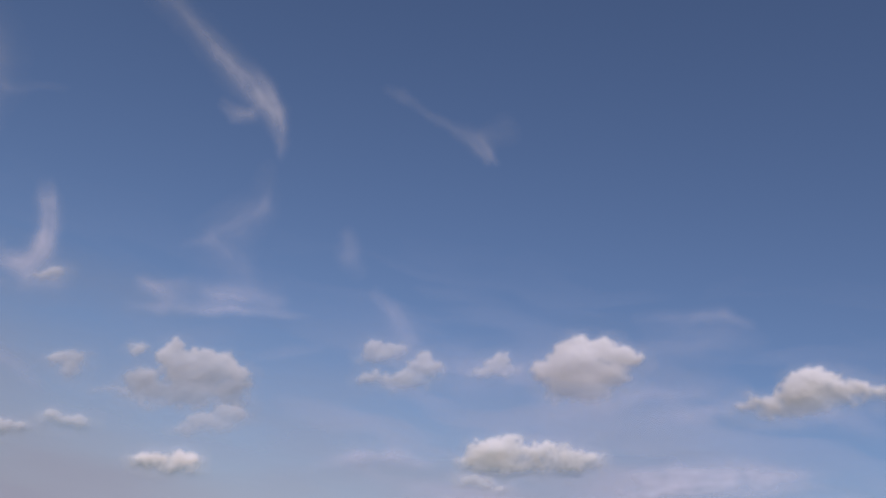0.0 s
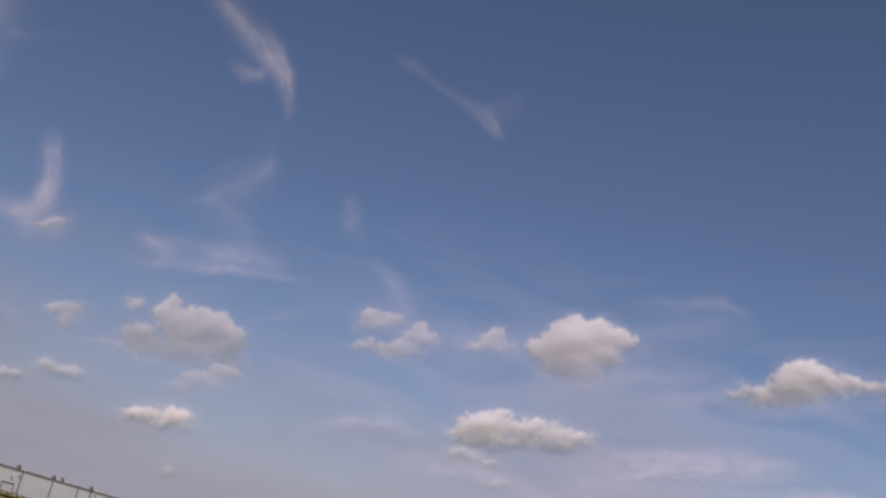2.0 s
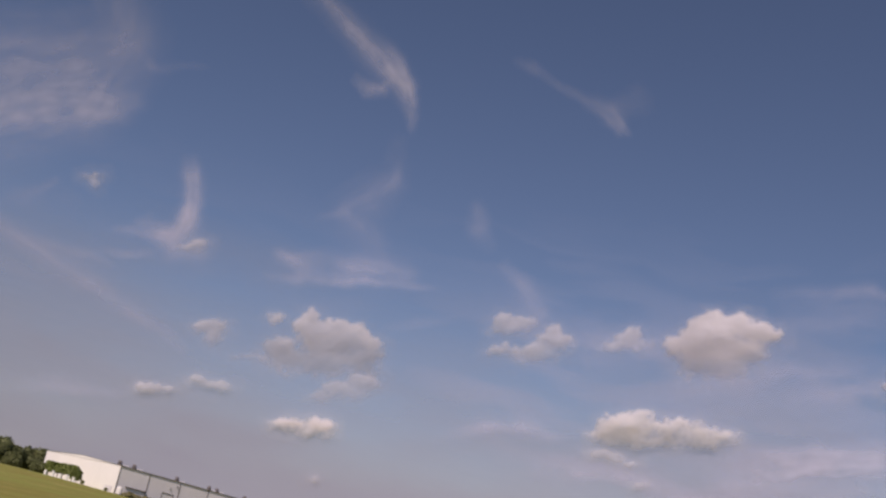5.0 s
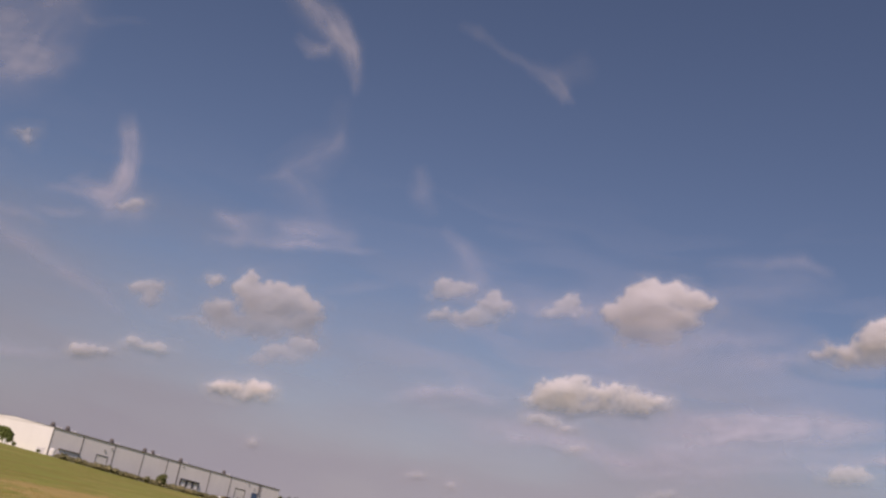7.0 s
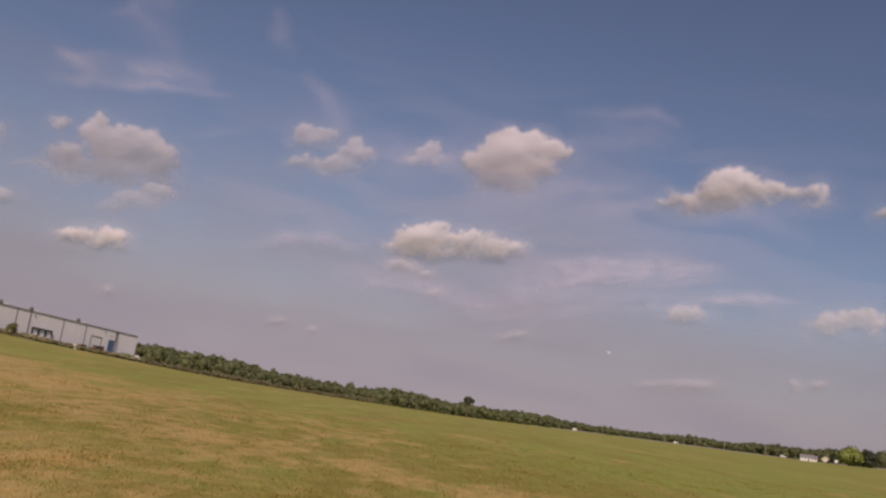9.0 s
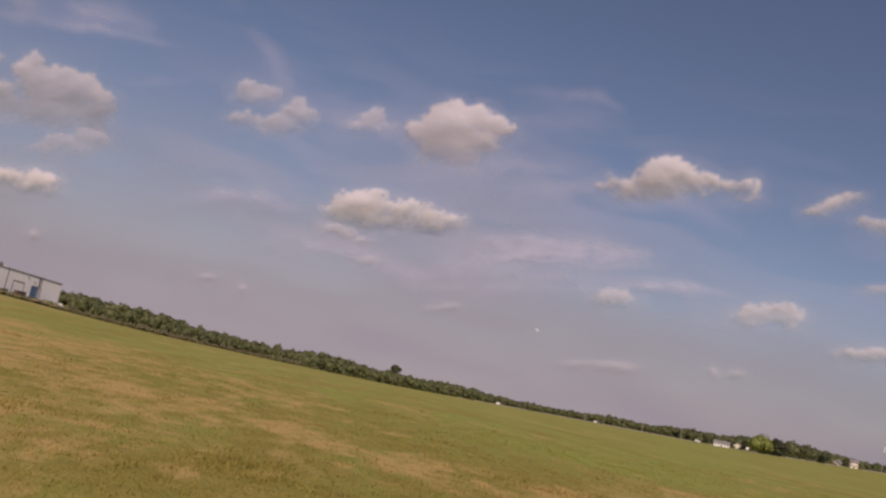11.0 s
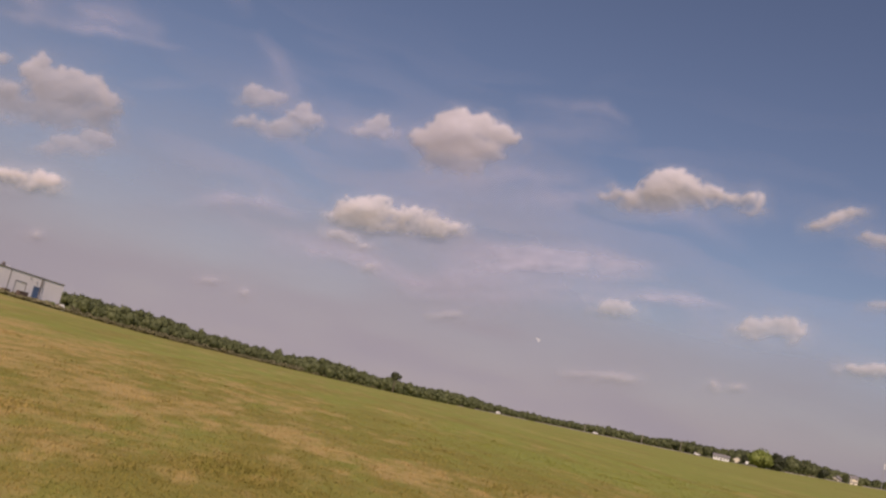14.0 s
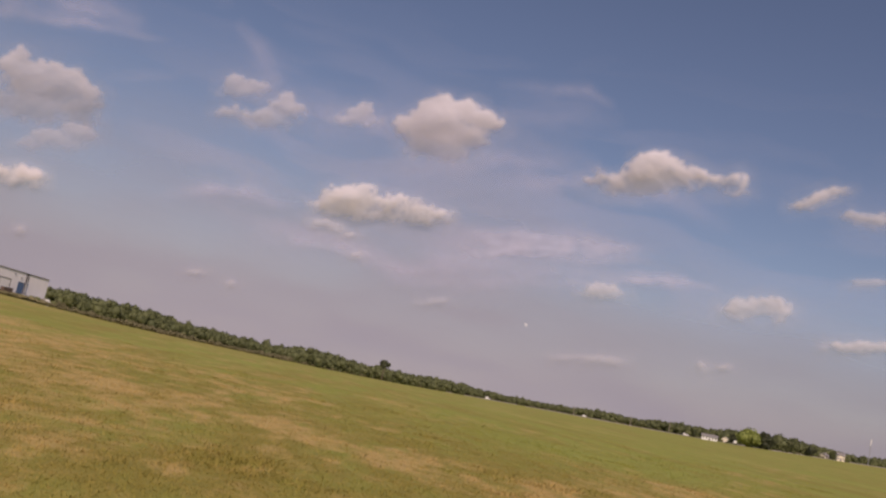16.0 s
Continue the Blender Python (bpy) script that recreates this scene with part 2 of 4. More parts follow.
def dryness(x, y):
    """How parched the grass is: a worn strip that runs in from afar, wheel ruts, and scattered patches."""
    r = np.hypot(x, y)
    out = smooth(45, 150, r)
    wx, wy = x + 1.2 * fbm(x / 5, y / 9, 12, 4, 0.6), y + 3.0 * fbm(x / 4 + 9, y / 9, 13, 4, 0.6)
    strip = np.exp(-off_line(wx, wy, STRIP) ** 2) * (1 - 0.4 * smooth(1, 9, x))
    ruts = sum(np.exp(-(off_line(x + 0.3 * fbm(x / 4, y / 9, 24, 3), y, line) / 0.55) ** 2) for line in RUTS)
    patches = (1 - out) * (0.5 * fbm(x / 6 + 3, y / 16, 11, 5, 0.75) + 0.3 * fbm(x / 1.7, y / 5, 23, 4, 0.75) + 0.42 * fbm(x / 0.5, y / 1.8, 25, 3, 0.7)) + 0.3 * smooth(20, 35, r) * fbm(x / 2.2 + 5, y / 9, 27, 4, 0.7) + out * (0.3 * fbm(x / 9, y / 70, 15, 4, 0.75) + 0.3 * fbm(x / 40, y / 160, 16, 3) + 0.7 * fbm(x / 1.8, y / 16, 17, 4, 0.75))
    lush = np.exp(-(((x - 13) / 7) ** 2 + ((y - 40) / 9) ** 2)) + 0.5 * np.exp(-(((x + 2) / 3) ** 2 + ((y - 9.5) / 2.5) ** 2))
    return np.clip(0.22 + 0.1 * smooth(24, 12, r) + 0.58 * strip + 0.25 * ruts + 0.7 * patches - 0.35 * lush - 0.2 * smooth(8, 22, x) * smooth(25, 40, r), 0, 1)


def lushness(x, y):
    lush = np.exp(-(((x - 13) / 7) ** 2 + ((y - 40) / 9) ** 2)) + 0.5 * np.exp(-(((x + 2) / 3) ** 2 + ((y - 9.5) / 2.5) ** 2))
    out = smooth(24, 70, np.hypot(x, y))
    patches = (1 - out) * (0.35 * fbm(x / 2.2 + 9, y / 6 + 4, 18, 5, 0.8) + 0.35 * fbm(x / 0.6, y / 2.2, 26, 3, 0.7)) + out * (0.45 * fbm(x / 4, y / 14, 28, 4, 0.7) + 0.45 * fbm(x / 14 + 9, y / 60 + 4, 14, 5, 0.8) + 0.6 * fbm(x / 3, y / 24, 19, 4, 0.75))
    return np.clip(0.12 + 0.42 * out + 0.2 * smooth(10, 30, x) + patches + 0.6 * lush, 0, 1)


def ground_sheet():
    az = np.concatenate([np.linspace(-48, 48, 641), np.linspace(52, 308, 65)])
    r = np.concatenate([[0.0], np.geomspace(2.0, 4900, 620)])
    A, Rr = np.meshgrid(np.radians(az), r)
    x, y = -Rr * np.sin(A), Rr * np.cos(A)
    z = lie(x, y)
    n, k = len(az), len(r)
    i, j = np.meshgrid(np.arange(k - 1), np.arange(n), indexing="ij")
    a, b = i * n + j, i * n + (j + 1) % n
    quads = np.stack([a, a + n, b + n, b], -1).reshape(-1, 4)
    me = mesh_of("ground", np.stack([x, y, z], -1).reshape(-1, 3), quads, FIELD, True, [("dry", dryness(x, y).ravel()), ("lush", lushness(x, y).ravel())])
    return tagged(new("ground", me), "wide mown grass field with green and parched tan patches", "ground", kind="structure")


ground_sheet()


def grass():
    """Tufts of uncut grass, thick close by and thinning out with distance, some of them tall and gone to seed."""
    count, vs, dr, lu = 150000, [], [], []
    r, az = 6.5 * np.exp(math.log(150 / 6.5) * rng.rand(count) ** 1.15), np.radians(rng.uniform(-44, 40, count))
    x, y = -r * np.sin(az), r * np.cos(az)
    own = rng.normal(0, 0.1, count)
    d, lush = np.clip(dryness(x, y) + own, 0, 1), np.clip(lushness(x, y) + rng.normal(0, 0.12, count), 0, 1)
    weedy = smooth(0.1, 0.9, fbm(x / 2.5, y / 5, 22, 4, 0.7))
    tall = (0.037 + 0.03 * weedy) * (1 - 0.45 * smooth(40, 120, r)) * (0.5 + 0.8 * rng.rand(count) + 0.9 * (rng.rand(count) > 0.95))
    for b in range(5):
        px, py = x + rng.normal(0, 0.05, count) * (r / 8) ** 0.6, y + rng.normal(0, 0.05, count) * (r / 8) ** 0.6
        pz = lie(px, py) - 0.015
        turn, lean = rng.uniform(0, 6.283, count), rng.uniform(0.5, 1.7, count)
        h = tall * rng.uniform(0.6, 1.1, count)
        w = 0.007 * (r / 8) ** 0.8 * rng.uniform(0.6, 1.4, count)
        tx, ty = -np.sin(turn) * w, np.cos(turn) * w
        ox, oy = np.cos(turn) * h * lean, np.sin(turn) * h * lean
        tri = np.stack([np.stack([px - tx, py - ty, pz], -1), np.stack([px + tx, py + ty, pz], -1), np.stack([px + ox, py + oy, pz + h], -1)], 1)
        vs.append(tri.reshape(-1, 3))
        dr.append(np.repeat(np.clip(d + rng.normal(0, 0.06, count), 0, 1), 3))
        lu.append(np.repeat(lush, 3))
    vs = np.concatenate(vs)
    me = mesh_of("grass", vs, np.arange(len(vs)).reshape(-1, 3), BLADES, False, [("dry", np.concatenate(dr)), ("lush", np.concatenate(lu))])
    tagged(new("grass", me), "uncut green and straw-coloured grass covering the field", "grass", kind="stuff")


grass()
CUMULI = {}
WISPS = {}
# clouds: azimuth, elevation, tilt, then puffs (right, up, half width, half height), all in degrees
CUMULI["main"] = (-7.14, 15.37, 13.3, [(-0.69, 0.35, 1.55, 1.28), (-0.29, 1.46, 0.4, 0.27), (1.0, 0.99, 0.94, 0.5), (2.02, 0.24, 1.01, 0.61), (2.89, -0.07, 0.5, 0.3), (-2.18, 0.1, 0.88, 0.54), (-2.99, 0.19, 0.4, 0.13), (-0.69, -0.89, 1.69, 0.88), (1.0, -0.76, 1.35, 0.74), (-0.08, -1.7, 1.56, 0.41)])
CUMULI["mid"] = (-4.18, 9.76, 13.9, [(-1.99, 0.27, 1.49, 0.91), (-3.14, 0.09, 0.68, 0.47), (-2.13, 0.98, 0.61, 0.34), (-0.91, 0.82, 0.68, 0.47), (0.59, 0.24, 1.02, 0.41), (2.25, -0.11, 0.95, 0.37), (3.38, -0.52, 0.61, 0.24), (0.72, -0.58, 0.82, 0.27), (2.59, -0.86, 0.89, 0.27), (-1.32, -0.41, 1.36, 0.34)])
CUMULI["mid_low"] = (-1.80, 7.84, 14.2, [(-0.76, 0.35, 0.68, 0.27), (0.01, 0.01, 0.44, 0.2), (0.75, -0.36, 0.47, 0.17)])
CUMULI["small"] = (-1.56, 14.75, 14.8, [(0.4, 0.48, 0.44, 0.3), (0.03, 0.08, 0.67, 0.4), (-0.55, -0.19, 0.6, 0.27), (0.12, -0.36, 0.81, 0.2)])
CUMULI["pair_up"] = (5.45, 14.60, 16.8, [(-0.38, 0.25, 0.65, 0.42), (0.13, -0.11, 1.04, 0.46), (0.98, 0.02, 0.49, 0.26), (-0.72, -0.17, 0.45, 0.29)])
CUMULI["pair_low"] = (3.90, 13.54, 16.1, [(1.41, 0.75, 0.46, 0.3), (1.06, 0.23, 0.93, 0.53), (1.89, 0.06, 0.56, 0.36), (-0.1, -0.37, 0.86, 0.43), (0.71, -0.67, 0.93, 0.26), (-2.21, -0.02, 0.52, 0.33), (-1.66, 0.28, 0.29, 0.16), (-1.05, -0.3, 0.49, 0.23)])
CUMULI["right"] = (-20.97, 14.69, 10.2, [(-0.78, 0.01, 1.7, 0.72), (-1.11, 0.53, 1.24, 0.98), (-0.44, 0.8, 0.85, 0.72), (-1.6, 0.8, 0.65, 0.62), (0.34, 0.47, 0.78, 0.52), (1.29, 0.1, 0.77, 0.39), (1.86, 0.33, 0.29, 0.19), (2.87, -0.27, 0.64, 0.19), (3.67, -0.09, 0.25, 0.13), (4.2, -0.48, 0.13, 0.22), (3.8, -0.9, 0.28, 0.09), (0.54, -0.29, 1.68, 0.36), (-2.82, -0.05, 0.53, 0.26), (-3.64, 0.18, 0.53, 0.27), (-3.04, -0.48, 0.73, 0.3), (-4.03, -0.23, 0.66, 0.17), (-1.57, -0.66, 1.44, 0.3)])
CUMULI["r2"] = (-29.65, 14.68, 8.4, [(0.94, 0.36, 0.45, 0.24), (0.31, 0.17, 0.51, 0.27), (-0.36, -0.11, 0.52, 0.27), (-0.91, -0.43, 0.46, 0.21)])
CUMULI["r3"] = (-32.14, 13.86, 8.3, [(-0.66, 0.19, 0.39, 0.21), (-0.09, -0.06, 0.5, 0.3), (0.75, -0.12, 0.7, 0.38)])
CUMULI["low"] = (-18.51, 7.51, 12.1, [(-0.31, 0.1, 0.8, 0.27), (0.35, 0.17, 0.4, 0.23), (-0.05, -0.27, 1.13, 0.17)])
CUMULI["low2"] = (-27.48, 8.06, 11.2, [(-1.44, 0.14, 0.63, 0.28), (-0.67, 0.3, 0.69, 0.31), (0.24, 0.4, 0.68, 0.31), (0.84, 0.23, 0.49, 0.37), (1.25, -0.12, 0.34, 0.34), (1.05, -0.59, 0.31, 0.18), (-0.08, -0.12, 1.12, 0.22), (-1.24, -0.25, 0.5, 0.16)])
CUMULI["r4"] = (-32.93, 6.80, 11.4, [(-0.94, 0.08, 0.59, 0.18), (0.05, -0.01, 0.7, 0.23), (0.88, -0.07, 0.75, 0.23)])
CUMULI["r5"] = (-32.96, 10.34, 9.8, [(-0.34, -0.02, 0.53, 0.18), (0.34, 0.02, 0.53, 0.2)])
CUMULI["s1"] = (-25.38, 4.28, 12.5, [(-0.59, 0.05, 0.25, 0.29), (0.59, -0.05, 0.31, 0.13)])
CUMULI["s2"] = (-18.75, 3.39, 12.8, [(-1.5, 0.19, 0.73, 0.1), (0.3, -0.04, 0.66, 0.16), (1.18, -0.14, 0.43, 0.16)])
CUMULI["s3"] = (-8.60, 4.80, 13.2, [(0.0, 0.0, 0.68, 0.17)])
CUMULI["s4"] = (4.46, 3.38, 14.3, [(0.98, -0.33, 0.3, 0.2), (-0.97, 0.33, 0.36, 0.13)])
CUMULI["s6"] = (15.34, 3.53, 16.0, [(0.0, 0.0, 0.21, 0.18)])
CUMULI["s7"] = (-3.50, 6.59, 13.8, [(0.0, 0.0, 0.44, 0.24)])
CUMULI["left"] = (16.48, 11.30, 12.3, [(-0.88, 1.67, 0.5, 0.4), (-1.24, 1.13, 0.64, 0.5), (-2.84, 1.51, 0.33, 0.2), (-0.22, 0.7, 1.14, 0.67), (0.68, 1.04, 0.74, 0.51), (1.83, 0.66, 0.95, 0.57), (2.71, 0.05, 0.81, 0.51), (0.62, 0.02, 1.95, 0.81), (-2.51, -0.09, 0.73, 0.5), (-3.03, -0.33, 0.4, 0.27), (-1.97, -0.89, 1.13, 0.6), (0.29, -0.99, 1.61, 0.67), (1.97, -1.0, 1.15, 0.57), (-0.7, -1.39, 1.27, 0.3), (2.47, -1.54, 0.61, 0.3), (2.91, -0.67, 0.47, 0.41)])
CUMULI["left_low"] = (14.61, 8.92, 11.7, [(-0.4, 0.11, 0.67, 0.37), (0.58, -0.16, 1.14, 0.37), (-1.26, -0.4, 0.67, 0.27), (1.08, 0.44, 0.94, 0.47)])
CUMULI["left_bit"] = (20.38, 9.62, 12.9, [(0.58, -0.08, 0.4, 0.26), (-0.57, 0.08, 0.72, 0.16)])
CUMULI["bl"] = (16.46, 6.41, 11.7, [(-1.3, 0.13, 0.56, 0.26), (-0.48, 0.13, 0.66, 0.26), (0.55, 0.13, 0.56, 0.3), (1.02, -0.13, 0.46, 0.33), (0.22, -0.26, 0.86, 0.23)])
CUMULI["tiny"] = (23.18, 10.70, 13.8, [(-0.08, 0.28, 0.65, 0.33), (0.54, 0.12, 0.36, 0.26), (-0.56, 0.08, 0.42, 0.2), (0.09, -0.48, 0.39, 0.46)])
CUMULI["l2"] = (22.40, 7.62, 12.9, [(-0.86, 0.33, 0.42, 0.26), (0.08, -0.03, 0.75, 0.19), (0.79, -0.3, 0.39, 0.13)])
CUMULI["l1"] = (25.44, 6.71, 13.3, [(-0.25, -0.1, 0.57, 0.28), (-0.53, 0.16, 0.32, 0.22), (0.78, -0.07, 0.38, 0.13)])
CUMULI["hook_base"] = (25.46, 15.20, 15.5, [(0.32, 0.13, 0.39, 0.23), (-0.32, -0.13, 0.49, 0.16)])
CUMULI["bit"] = (32.06, 17.23, 18.5, [(0.08, -0.17, 0.22, 0.22), (-0.08, 0.17, 0.34, 0.15)])
WISPS["a"] = [[(26.02, 33.07, 0.74, 0.08), (23.5, 31.85, 0.75, 0.2), (21.02, 30.7, 0.77, 0.27), (18.77, 29.59, 0.91, 0.3), (16.93, 28.5, 0.89, 0.3), (15.06, 27.21, 0.73, 0.29), (14.16, 25.85, 0.47, 0.17), (14.04, 24.85, 0.34, 0.03)], [(17.56, 29.44, 0.52, 0.08), (16.01, 28.7, 0.46, 0.21), (14.95, 27.57, 0.4, 0.22), (14.28, 26.51, 0.33, 0.17)], [(18.41, 27.15, 0.33, 0.13), (17.45, 26.69, 0.46, 0.27), (16.5, 26.83, 0.4, 0.25), (16.18, 27.38, 0.33, 0.1)]]
WISPS["b"] = [[(7.93, 30.15, 0.4, 0.05), (6.69, 29.82, 0.4, 0.1), (5.02, 29.21, 0.3, 0.08), (3.36, 28.54, 0.37, 0.09), (1.35, 27.9, 0.66, 0.24), (0.48, 27.11, 0.43, 0.24), (-0.18, 26.71, 0.2, 0.1)], [(1.09, 28.16, 0.73, 0.07), (-0.34, 28.79, 0.99, 0.05)]]
WISPS["d"] = [[(42.9, 14.44, 1.81, 0.26), (40.27, 16.84, 2.17, 0.36), (37.17, 19.6, 2.28, 0.36), (34.57, 21.04, 1.94, 0.36), (32.47, 21.5, 1.08, 0.42), (31.24, 22.31, 0.67, 0.16)], [(40.35, 21.06, 2.73, 0.2), (35.36, 23.35, 2.62, 0.26), (32.9, 24.96, 2.1, 0.2), (34.0, 26.75, 2.0, 0.12), (35.6, 28.96, 1.8, 0.06)], [(32.84, 26.57, 1.5, 0.07), (32.6, 24.44, 1.8, 0.11), (32.7, 22.58, 1.7, 0.13), (33.32, 21.15, 1.4, 0.2)], [(31.07, 24.36, 0.43, 0.1), (29.16, 24.85, 0.31, 0.06), (27.56, 25.36, 0.25, 0.02)]]
WISPS["hook"] = [[(27.02, 19.84, 0.42, 0.14), (26.76, 18.93, 0.55, 0.38), (26.32, 17.52, 0.61, 0.45), (26.21, 16.19, 0.74, 0.45), (26.82, 15.2, 0.77, 0.38), (28.37, 15.07, 0.41, 0.27), (29.98, 14.91, 0.28, 0.09)], [(27.37, 15.69, 0.38, 0.23), (29.0, 15.53, 0.25, 0.18), (28.26, 16.22, 0.16, 0.07)], [(30.51, 13.41, 0.22, 0.09), (29.09, 13.58, 0.25, 0.2), (27.65, 14.09, 0.22, 0.07)], [(25.11, 14.95, 0.78, 0.18), (26.36, 14.51, 0.64, 0.2)]]
WISPS["e"] = [[(20.51, 16.01, 0.33, 0.1), (18.65, 15.41, 0.57, 0.26), (17.5, 15.36, 0.57, 0.26), (15.5, 16.04, 0.81, 0.2), (12.68, 16.35, 0.75, 0.12)], [(20.11, 15.83, 0.53, 0.16), (18.42, 16.23, 0.47, 0.12), (16.67, 16.41, 0.54, 0.18), (13.84, 16.67, 0.61, 0.16), (11.97, 16.42, 0.48, 0.05)], [(20.67, 14.59, 0.47, 0.05), (18.26, 14.84, 0.34, 0.24), (15.01, 15.45, 0.31, 0.2), (11.67, 15.86, 0.24, 0.14), (10.26, 16.02, 0.17, 0.02)]]
WISPS["f"] = [[(14.57, 23.68, 0.87, 0.05), (14.56, 21.73, 1.08, 0.11), (15.78, 20.32, 1.35, 0.17), (16.74, 19.42, 1.21, 0.18), (15.81, 18.58, 1.15, 0.14), (14.94, 17.38, 1.22, 0.1)], [(18.66, 18.63, 0.3, 0.03), (16.98, 19.19, 0.47, 0.12)]]
WISPS["g"] = [[(8.82, 20.99, 0.61, 0.08), (8.47, 20.02, 0.81, 0.12), (7.73, 19.22, 0.61, 0.04)]]
WISPS["h"] = [[(6.42, 18.06, 0.44, 0.05), (5.24, 17.11, 0.68, 0.1), (4.03, 15.93, 0.95, 0.08)]]
WISPS["j"] = [[(13.03, 13.01, 0.31, 0.05), (11.21, 13.69, 0.34, 0.13), (9.18, 14.25, 0.31, 0.05)]]
WISPS["k"] = [[(40.02, 14.09, 0.67, 0.12), (35.57, 13.04, 0.53, 0.14), (32.86, 12.25, 0.67, 0.18), (30.08, 11.39, 0.75, 0.16), (27.53, 10.4, 0.6, 0.14), (24.41, 9.23, 0.39, 0.06)], [(33.58, 13.08, 0.27, 0.06), (31.54, 13.1, 0.34, 0.12), (29.71, 12.9, 0.28, 0.05)], [(33.12, 5.04, 0.65, 0.08), (30.3, 5.68, 0.61, 0.16), (27.22, 5.83, 0.44, 0.08)]]
WISPS["m"] = [[(36.11, 14.76, 0.53, 0.1), (34.87, 15.7, 0.39, 0.22), (33.97, 16.46, 0.24, 0.1)], [(32.92, 15.54, 0.79, 0.05), (34.94, 14.95, 0.66, 0.08)]]
WISPS["n"] = [[(-7.91, 7.72, 1.02, 0.14), (-11.23, 8.62, 1.22, 0.36), (-14.91, 9.36, 1.14, 0.42), (-18.27, 9.78, 0.86, 0.42), (-20.63, 9.78, 0.49, 0.2)], [(-8.65, 9.08, 0.48, 0.11), (-12.71, 9.82, 0.47, 0.22), (-16.79, 10.27, 0.47, 0.25), (-20.04, 10.21, 0.33, 0.14)], [(-16.6, 7.92, 0.74, 0.22), (-20.21, 8.51, 0.56, 0.36), (-22.81, 8.77, 0.42, 0.34), (-25.23, 8.78, 0.22, 0.06)], [(2.68, 6.63, 0.6, 0.11), (-0.02, 6.91, 0.74, 0.28), (-3.18, 6.86, 0.75, 0.22), (-6.52, 6.16, 1.02, 0.22), (-10.6, 6.76, 1.36, 0.25), (-15.21, 7.97, 1.21, 0.2)]]
WISPS["o"] = [[(8.23, 7.22, 0.45, 0.04), (5.86, 8.33, 0.72, 0.24), (3.93, 8.76, 0.73, 0.28), (2.12, 8.45, 0.47, 0.2), (0.7, 8.61, 0.23, 0.04)]]
WISPS["p"] = [[(-10.01, 18.31, 0.4, 0.05), (-12.82, 18.64, 0.46, 0.12), (-15.25, 18.89, 0.46, 0.18), (-16.86, 18.34, 0.29, 0.1)], [(-11.33, 17.32, 1.2, 0.07), (-14.82, 17.67, 1.26, 0.12), (-17.14, 17.52, 0.72, 0.04)], [(-9.61, 14.03, 0.54, 0.08), (-12.42, 14.22, 0.47, 0.16), (-14.81, 14.57, 0.43, 0.05)], [(-11.32, 12.85, 0.61, 0.08), (-14.39, 13.32, 0.67, 0.22), (-16.53, 13.92, 0.53, 0.14)], [(-16.96, 12.74, 0.47, 0.1), (-21.57, 13.47, 0.65, 0.16), (-24.36, 12.66, 0.89, 0.03)]]
WISPS["q"] = [[(0.78, 15.32, 0.93, 0.07), (0.31, 13.55, 1.34, 0.13), (-3.1, 14.18, 1.35, 0.12)], [(-5.04, 12.21, 0.61, 0.1), (-8.79, 12.95, 0.61, 0.18), (-11.18, 14.2, 0.4, 0.08)]]
# ---- clouds ----
def spread(az, el, reach):
    a, e = np.radians(az), np.radians(el)
    return np.stack([-np.sin(a) * np.cos(e), np.cos(a) * np.cos(e), np.sin(e)], -1) * reach[..., None] + np.array(EYE)


def sheet(keep, *fields):
    """Quads of a grid whose corners are kept, and the fields at the corners in use."""
    k, n = keep.shape
    number = np.arange(k * n).reshape(k, n)
    full = keep[:-1, :-1] & keep[1:, :-1] & keep[:-1, 1:] & keep[1:, 1:]
    quads = np.stack([number[:-1, :-1], number[:-1, 1:], number[1:, 1:], number[1:, :-1]], -1)[full]
    used, inverse = np.unique(quads, return_inverse=True)
    return inverse.reshape(-1, 4), [f.reshape(k * n, -1)[used] for f in fields]


def centred(name, verts, faces, material, density):
    mid = verts.mean(0)
    ob = new(name, mesh_of(name, verts - mid, faces, material, True, [("vapour", density)]))
    ob.location = mid
    return ob


def blurred(f, k):
    """Softens a field over k steps to each side."""
    for axis in (0, 1):
        for _ in range(2):
            pad = [(0, 0), (0, 0)]
            pad[axis] = (k + 1, k)
            c = np.cumsum(np.pad(f, pad, mode="edge"), axis)
            f = (np.take(c, np.arange(2 * k + 1, c.shape[axis]), axis) - np.take(c, np.arange(0, c.shape[axis] - 2 * k - 1), axis)) / (2 * k + 1)
    return f


